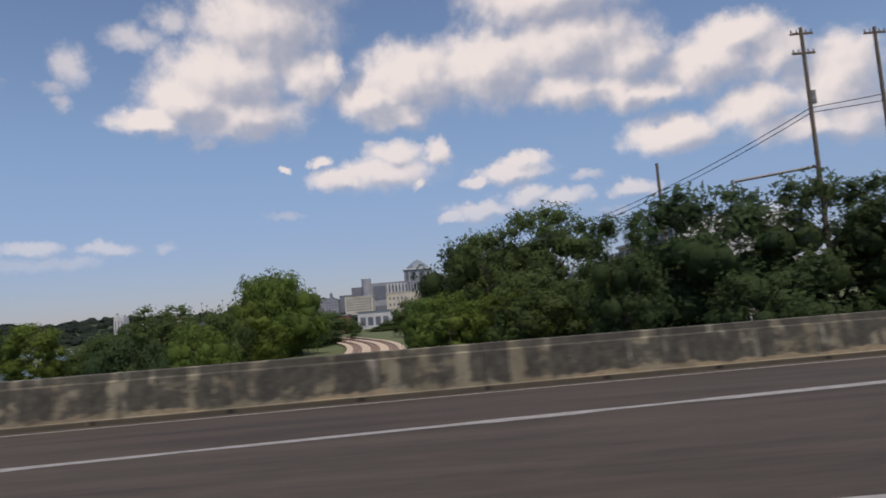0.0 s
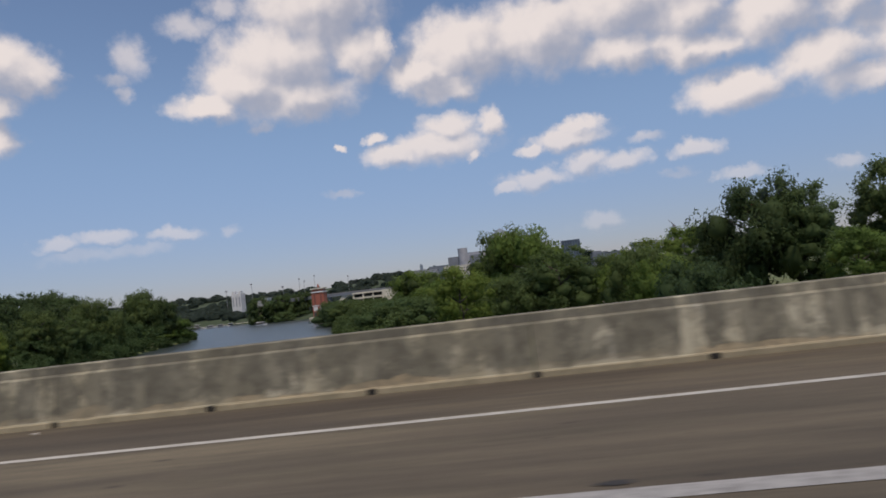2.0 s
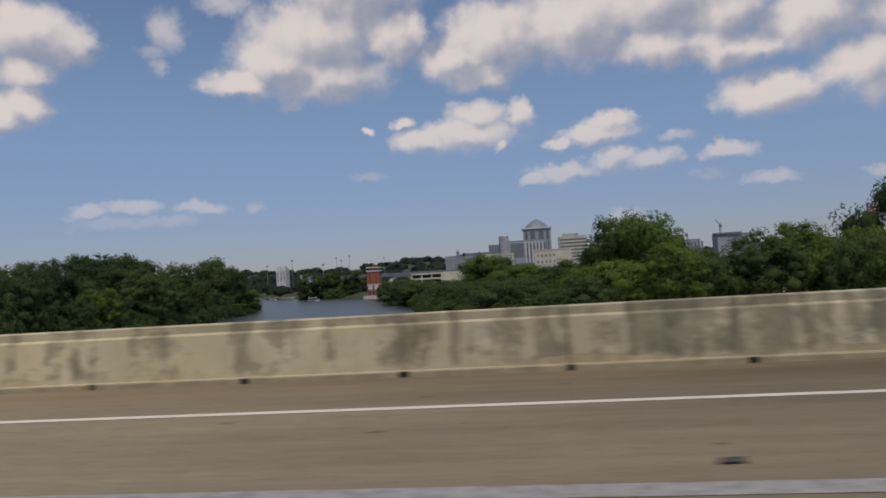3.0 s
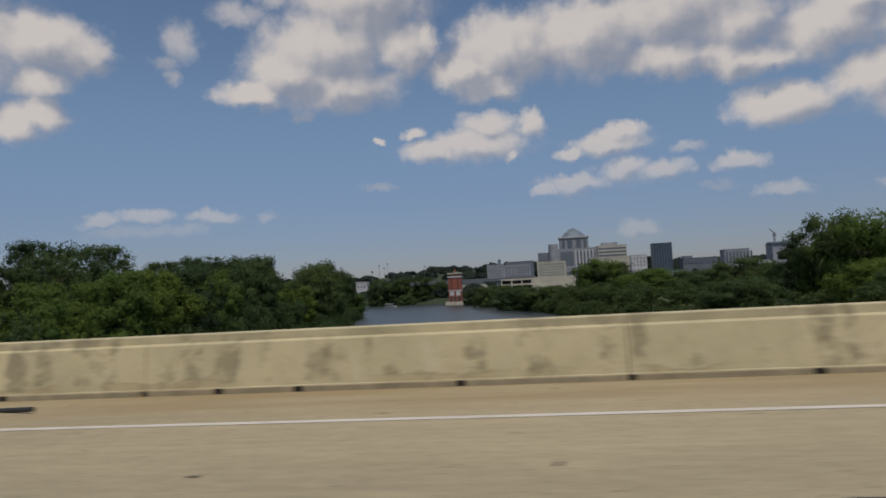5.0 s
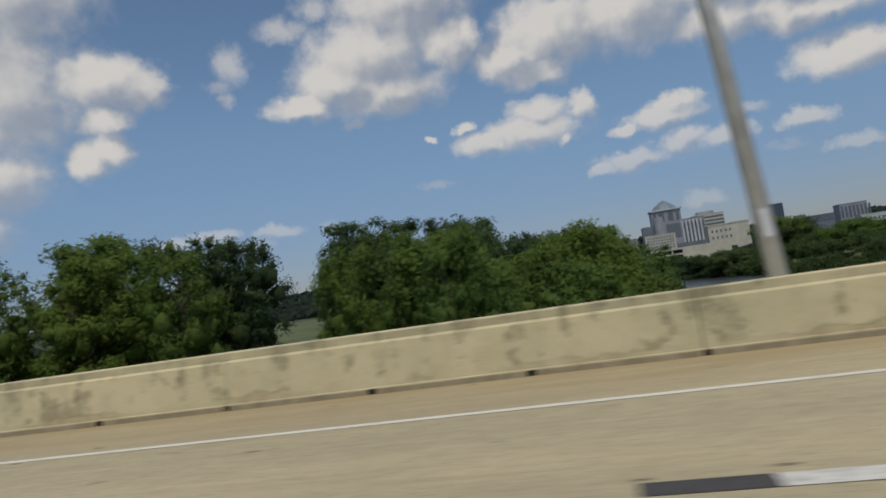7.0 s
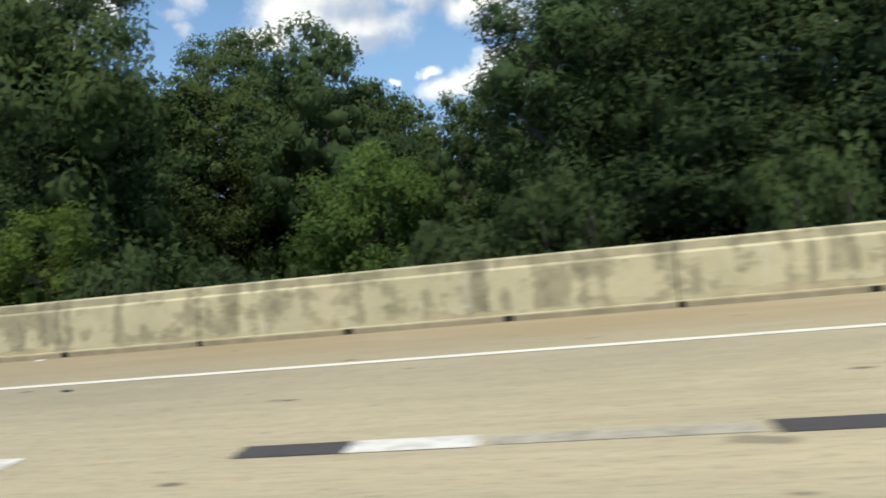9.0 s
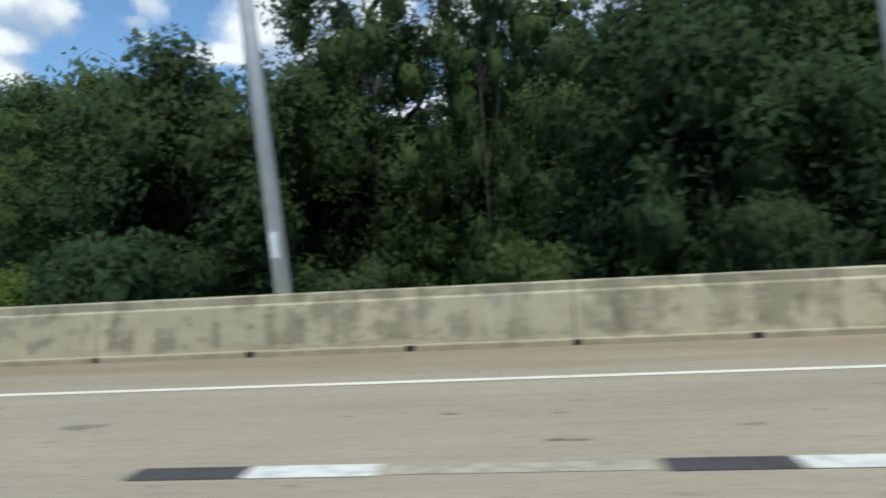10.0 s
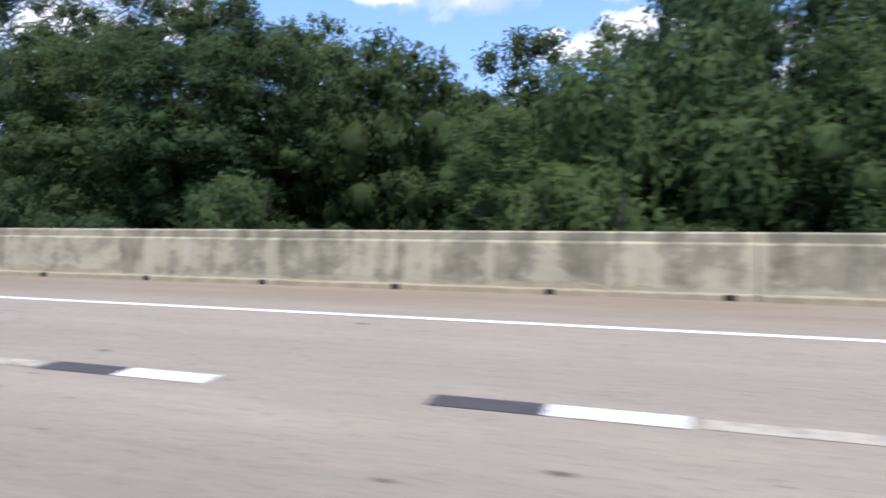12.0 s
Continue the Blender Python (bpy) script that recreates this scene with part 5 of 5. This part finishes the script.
for x, y, top in ((-443, 1000, 39), (-431, 1200, 46), (-422, 1200, 41), (-483, 1000, 33), (-460, 1400, 56), (-365, 1300, 44), (-395, 1000, 30)):
    flood_mast(x, y, top)


def boat(name, x, y, length, label, turn=0.0, decks=1):
    root = thing(name, pose(x, y, WATER_Z, 0, 0, turn), label, "boat")
    bm = bmesh.new()
    n = 10
    rows = []
    for k in range(n + 1):
        f = k / n
        half = length * 0.14 * (1 - max(0, (f - 0.55) / 0.45) ** 2)
        rows.append([bm.verts.new((length * (f - 0.5), s * half * (0.6 if z < 0 else 1), z)) for s, z in ((-1, -0.4), (-1, 1.1 + 0.5 * f), (1, 1.1 + 0.5 * f), (1, -0.4))])
    for a, b in zip(rows[:-1], rows[1:]):
        for k in range(4):
            bm.faces.new((a[k], a[(k + 1) % 4], b[(k + 1) % 4], b[k]))
    bm.faces.new(rows[0])
    bm.faces.new(rows[-1][::-1])
    part("hull", bm, WHITE_WALL, root)
    for d in range(decks):
        z = 1.3 + 2.3 * d
        w = length * 0.10
        part("cabin", boxes((-length * 0.36, length * (0.22 - 0.1 * d), -w, w, z, z + 1.5), bevel=0.1), PIT, root, "dark cabin windows")
        part("canopy", boxes((-length * 0.42, length * (0.28 - 0.1 * d), -w - 0.2, w + 0.2, z + 1.5, z + 1.9), bevel=0.05), WHITE_WALL, root)


boat("tour_boat", -277.5, 583, 11, "small white tour boat on the river", 0)
for k, (x, y, size) in enumerate(((-392, 700, 18), (-410, 706, 10), (-378, 704, 10), (-365, 700, 9), (-353, 697, 9))):
    boat("moored_boat", x, y, size, "white moored pleasure boat by the bank", 20 * k, 2 if k == 0 else 1)


def jetty():
    root = thing("jetty", pose(-384, 716, 0), "long low pale wooden jetty with moored boats", "jetty")
    part("planking", boxes((-45, 45, 0, 4, -12.6, -12.2)), CREAM_WALL, root)
    for k in range(12):
        part("pile", tube(bmesh.new(), (-44 + 8 * k, 0.5, -16), (-44 + 8 * k, 0.5, -10.8), 0.3, 0.3, 6), GREY_WOOD, root)


jetty()


def terrace_building():
    """A long white building with dark window bays behind the ramp's trees, seen along its side."""
    a, b = Vector((34.5, 152)), Vector((39, 110))
    d = b - a
    root = thing("terrace_building", pose(a.x, a.y, 0, 0, 0, math.degrees(math.atan2(d.y, d.x))), "long white building with dark glazed bays", "building")
    length, low = d.length, -9.5
    steps = ((0, 12, 9.4), (12, 26, 10.6), (26, length, 12.6))
    for x0, x1, top in steps:
        part("wall", boxes((x0, x1 - 0.05, 0, 18, low, top)), CREAM_WALL, root)
        part("roof", boxes((x0, x1 - 0.05, -0.6, 18.5, top, top + 0.5)), WHITE_WALL, root)
        for z in np.arange(top - 3.4, low + 2, -3.4):
            part("balcony_slab", boxes((x0, x1 - 0.05, -0.9, 0.1, float(z), float(z) + 0.35)), WHITE_WALL, root)
            k = x0 + 1.0
            while k < x1 - 2:
                part("window", boxes((k, k + 1.9, -0.1, 0.15, float(z) + 0.8, float(z) + 2.8)), PANE, root)
                k += 3.0
        part("column", boxes((x1 - 1.8, x1 - 0.2, -1.0, 0.2, low, top + 0.3)), WHITE_WALL, root)
    part("end_wall", boxes((length, length + 0.6, -0.6, 18.5, low, 13.0)), WHITE_WALL, root, "blank white end wall")


terrace_building()


# ---- the railway under the ramp ----
def railway():
    root = thing("railway", Matrix(), "curved railway tracks on pale tan ballast", "railway", kind="structure")
    ys = np.linspace(-60, 430, 99)
    cx = np.interp(ys, [-60, 60, 140, 190, 230, 270, 310, 350, 390, 430], [-17, -17, -18, -20.5, -26, -35, -48, -66, -92, -128])
    cx = np.convolve(np.pad(cx, 4, mode="edge"), np.ones(9) / 9, mode="valid")
    line = [Vector((x, y)) for x, y in zip(cx, ys)]

    def strip(offset0, offset1, z0, z1):
        verts, faces = [], []
        for i, p in enumerate(line):
            along = (line[min(i + 1, len(line) - 1)] - line[max(i - 1, 0)]).normalized()
            across = Vector((along.y, -along.x))
            low = float(ground_z(p.x, p.y))
            for off, z in ((offset0, z0), (offset0, z1), (offset1, z1), (offset1, z0)):
                q = p + across * off
                verts.append((q.x, q.y, low + z))
        for i in range(len(line) - 1):
            a, b = 4 * i, 4 * i + 4
            faces += [(a, b, b + 1, a + 1), (a + 1, b + 1, b + 2, a + 2), (a + 2, b + 2, b + 3, a + 3)]
        return verts, faces

    ob = new("ballast", mesh_of("ballast", *strip(-8.5, 8.5, -1.0, 0.55), BALLAST))
    ob.parent = root
    for centre in (-5.2, 0.0, 5.2):
        ob = new("trackbed", mesh_of("trackbed", *strip(centre - 1.35, centre + 1.35, 0.5, 0.62), TRACKBED))
        ob.parent = root
        for side in (-0.75, 0.75):
            ob = new("rail", mesh_of("rail", *strip(centre + side - 0.07, centre + side + 0.07, 0.6, 0.80), RUST))
            ob.parent = root


BALLAST = plain("pale_ballast", (0.47, 0.38, 0.29), 0.95, scale=1.5, spread=0.2)
TRACKBED = plain("stained_trackbed", (0.20, 0.13, 0.09), 0.95, scale=2.0, spread=0.3)
railway()


# ---- poles, wires and street lamps ----
def utility_pole(x, y, top, arms):
    low = float(ground_z(x, y)) - 1
    root = thing("utility_pole", pose(x, y, 0), "weathered wooden utility pole with insulators", "utility pole", "utility poles")
    part("pole", tube(bmesh.new(), (0, 0, low), (0, 0, top), 0.24, 0.15, 10), GREY_WOOD, root)
    for k in range(arms):
        z = top - 0.5 - 1.7 * k
        arm = part("crossarm", boxes((-0.95, 0.95, -0.08, 0.08, z - 0.08, z + 0.08)), GREY_WOOD, root)
        for s in (-0.85, -0.4, 0.4, 0.85):
            part("insulator", tube(bmesh.new(), (s, 0, z + 0.08), (s, 0, z + 0.35), 0.07, 0.05, 6), STEEL, arm)
    if arms > 1:
        part("transformer", tube(bmesh.new(), (0.4, 0.2, top - 6.5), (0.4, 0.2, top - 5.4), 0.26, 0.26, 10), STEEL, root)


utility_pole(31.5, 56, 22.5, 2)
utility_pole(39.0, 58, 22.8, 1)
utility_pole(23.4, 72, 15.0, 0)


def wire(a, b, sag, label="thin black overhead wire between utility poles"):
    cu = bpy.data.curves.new("wire", "CURVE")
    cu.dimensions, cu.bevel_depth, cu.bevel_resolution = "3D", 0.035, 1
    s = cu.splines.new("POLY")
    s.points.add(16)
    for k in range(17):
        f = k / 16
        p = Vector(a).lerp(Vector(b), f)
        s.points[k].co = (p.x, p.y, p.z - 4 * sag * f * (1 - f), 1)
    cu.materials.append(RUBBER)
    tagged(new("overhead_wire", cu), label, "wire", "overhead wires")


wire((31.5, 56, 15.6), (9.0, 90, 9.0), 1.4)
wire((31.5, 56, 15.2), (9.0, 90, 8.6), 1.5)
wire((31.5, 56, 15.6), (75, 30, 19.0), 1.0)
wire((31.5, 56, 15.2), (75, 30, 18.0), 1.2)


def pipe_frame():
    root = thing("pipe_frame", pose(0, 0, 0), "plain steel pipe frame above the trees", "frame")
    part("beam", tube(bmesh.new(), (28.5, 66, 11.4), (37, 66, 12.3), 0.14, 0.14, 8), STEEL, root)
    for x, z in ((28.6, 11.6), (37, 12.3)):
        part("post", tube(bmesh.new(), (x, 66, -10), (x, 66, z), 0.16, 0.16, 8), STEEL, root)


pipe_frame()


def lamp_post(x, radius, height=13.0):
    """A steel lamp post bolted to a bracket on the back of the parapet."""
    root = thing("lamp_post", pose(x, 10.56, 0.0, 0, -4.5, 0), "tall tapered galvanised steel lamp post", "lamp post", "lamp posts")
    part("shaft", tube(bmesh.new(), (0, 0, 0.35), (0, 0, height), radius, radius * 0.6, 20), GALVANISED, root, smooth=True)
    part("base_plate", boxes((-0.28, 0.28, -0.06, 0.28, 0.22, 0.35), bevel=0.01), GALVANISED, root)
    for sx in (-0.2, 0.2):
        part("bolt", tube(bmesh.new(), (sx, 0.2, 0.35), (sx, 0.2, 0.45), 0.025, 0.025, 6), STEEL, root)
    part("door", boxes((-0.06, 0.06, -radius - 0.012, -radius + 0.02, 1.5, 1.9)), GALVANISED, root)


lamp_post(-49.6, 0.15)
lamp_post(-206.0, 0.14)
lamp_post(-291.2, 0.18)
lamp_post(-300.8, 0.14)


# ---- things on the shoulder ----
def pallet():
    root = thing("pallet", pose(-183.55, 10.0, 0.0, -7.5), "worn wooden pallet leaning against the parapet", "pallet")
    # standing on edge: three upright bearers with slats on both sides
    for x in (-0.50, 0.0, 0.50):
        part("bearer", boxes((x - 0.02, x + 0.02, -0.12, -0.02, 0.0, 1.16), bevel=0.004), WOOD, root)
    for k in range(7):
        z = 0.16 + k * 0.158
        part("slat", boxes((-0.53, 0.53, -0.142, -0.121, z - 0.05, z + 0.05), bevel=0.003), WOOD, root)
    for k in range(5):
        z = 0.14 + k * 0.24
        part("slat", boxes((-0.53, 0.53, -0.019, 0.0, z - 0.05, z + 0.05), bevel=0.003), WOOD, root)


pallet()


def rod(name, label, category, points, radius, material):
    root = thing(name, Matrix(), label, category)
    bm = bmesh.new()
    for a, b in zip(points[:-1], points[1:]):
        tube(bm, a, b, radius, radius, 8)
    part("length", bm, material, root)


rod("bent_rod", "thin bent steel rod leaning on the parapet", "rod", [(-185.5, 9.85, 0.03), (-185.05, 9.93, 0.3), (-184.45, 10.02, 0.62), (-184.15, 10.05, 0.72)], 0.014, RUST)
rod("torn_tyre_strip", "black strip of torn tyre tread on the shoulder", "tyre strip", [(-158.4, 8.9, 0.03), (-157.6, 8.7, 0.05), (-156.8, 8.95, 0.03), (-156.2, 8.8, 0.06)], 0.035, RUBBER)
rod("torn_tyre_strip", "black curled strip of tyre tread by the kerb", "tyre strip", [(-322.0, 8.9, 0.04), (-321.2, 9.1, 0.05), (-320.5, 8.95, 0.04)], 0.04, RUBBER)


# along the road, across it, half size, turn, pale or black
LITTER = [(-276.8, 9.8, 0.12, 20, 1), (-280.4, 9.75, 0.08, 70, 1), (-191.2, 9.75, 0.09, 10, 1), (-274.2, 7.2, 0.10, 160, 0), (-87.6, 5.2, 0.16, 5, 0),
          (-340.1, 9.8, 0.12, 30, 1), (-66.2, 9.6, 0.07, 0, 1), (-29.2, 9.6, 0.07, 40, 1), (-152.0, 5.4, 0.07, 15, 0), (-149.0, 5.6, 0.08, 80, 0),
          (-260.9, 7.8, 0.05, 20, 1), (-311.9, 4.1, 0.10, 0, 0), (-287.0, 6.3, 0.08, 60, 0), (-14.4, 4.9, 0.10, 10, 0), (-17.3, 7.6, 0.14, 5, 0)]


def litter(x, y, size, turn, material, label):
    size *= 0.6
    root = thing("litter", pose(x, y, 0.0, 0, 0, turn), label, "litter", "litter on the shoulder")
    bm = bmesh.new()
    box(bm, -size, size, -size * 0.45, size * 0.45, 0.0, size * 0.35, bevel=size * 0.12)
    for v in bm.verts:
        v.co += Vector((math.sin(v.co.y * 40), math.cos(v.co.x * 31), 0)) * size * 0.12
    part("scrap", bm, material, root)


for x, y, size, turn, white in LITTER:
    litter(x, y, size, turn, WHITE_PAINT if white else RUBBER, "crumpled pale scrap of litter by the kerb" if white else "small black scrap of rubber on the road")


def weed(x, y, z, size):
    root = thing("weed", pose(x, y, z), "small bright green weed growing over the parapet", "weed")
    ob = part_of("leaves", crown_mesh("leaves", 91, 1.5, 260, 0.14, LEAF_LIGHT, 0.3), root)
    ob.scale = (size, size * 0.6, size * 0.6)
    part("stem", tube(bmesh.new(), (0, 0, -0.05), (0, 0, size * 0.5), 0.012, 0.008, 5), BARK, root)


weed(-320.3, 10.25, 0.92, 0.28)


def flag_pole(x, y, top):
    """A pole among the trees on the town side, with a flag hanging out in the breeze."""
    root = thing("flag_pole", pose(x, y, 0), "white flag pole with a red and white striped flag", "flag pole")
    low = float(ground_z(x, y)) - 0.5
    part("pole", tube(bmesh.new(), (0, 0, low), (0, 0, top), 0.12, 0.06, 8), WHITE_WALL, root)
    part("finial", tube(bmesh.new(), (0, 0, top), (0, 0, top + 0.25), 0.14, 0.05, 8), STEEL, root)

    def cloth(x0, x1, z0, z1, lift):
        bm, rows = bmesh.new(), []
        for k in range(9):
            u = x0 + (x1 - x0) * k / 8
            wave = 0.22 * math.sin(u * 2.1) * u / 3
            rows.append([bm.verts.new((u, wave + side, z - 0.16 * u)) for side, z in ((lift, z0), (lift, z1), (-lift, z1), (-lift, z0))])
        for a, b in zip(rows[:-1], rows[1:]):
            for k in range(4):
                bm.faces.new((a[k], b[k], b[(k + 1) % 4], a[(k + 1) % 4]))
        bm.faces.new(rows[0][::-1])
        bm.faces.new(rows[-1])
        return bm

    for k in range(7):
        z = top - 0.35 - 0.45 * k
        part("stripe", cloth(0.08, 5.0, z - 0.45, z, 0.012), FLAG_RED if k % 2 == 0 else FLAG_WHITE, root)
    part("canton", cloth(0.08, 2.1, top - 2.15, top - 0.34, 0.02), FLAG_BLUE, root, "dark blue corner of the flag")


FLAG_RED, FLAG_WHITE, FLAG_BLUE = plain("flag_red", (0.45, 0.06, 0.06)), plain("flag_white", (0.75, 0.75, 0.74)), plain("flag_blue", (0.05, 0.07, 0.20))
flag_pole(27.1, 250, 18.1)
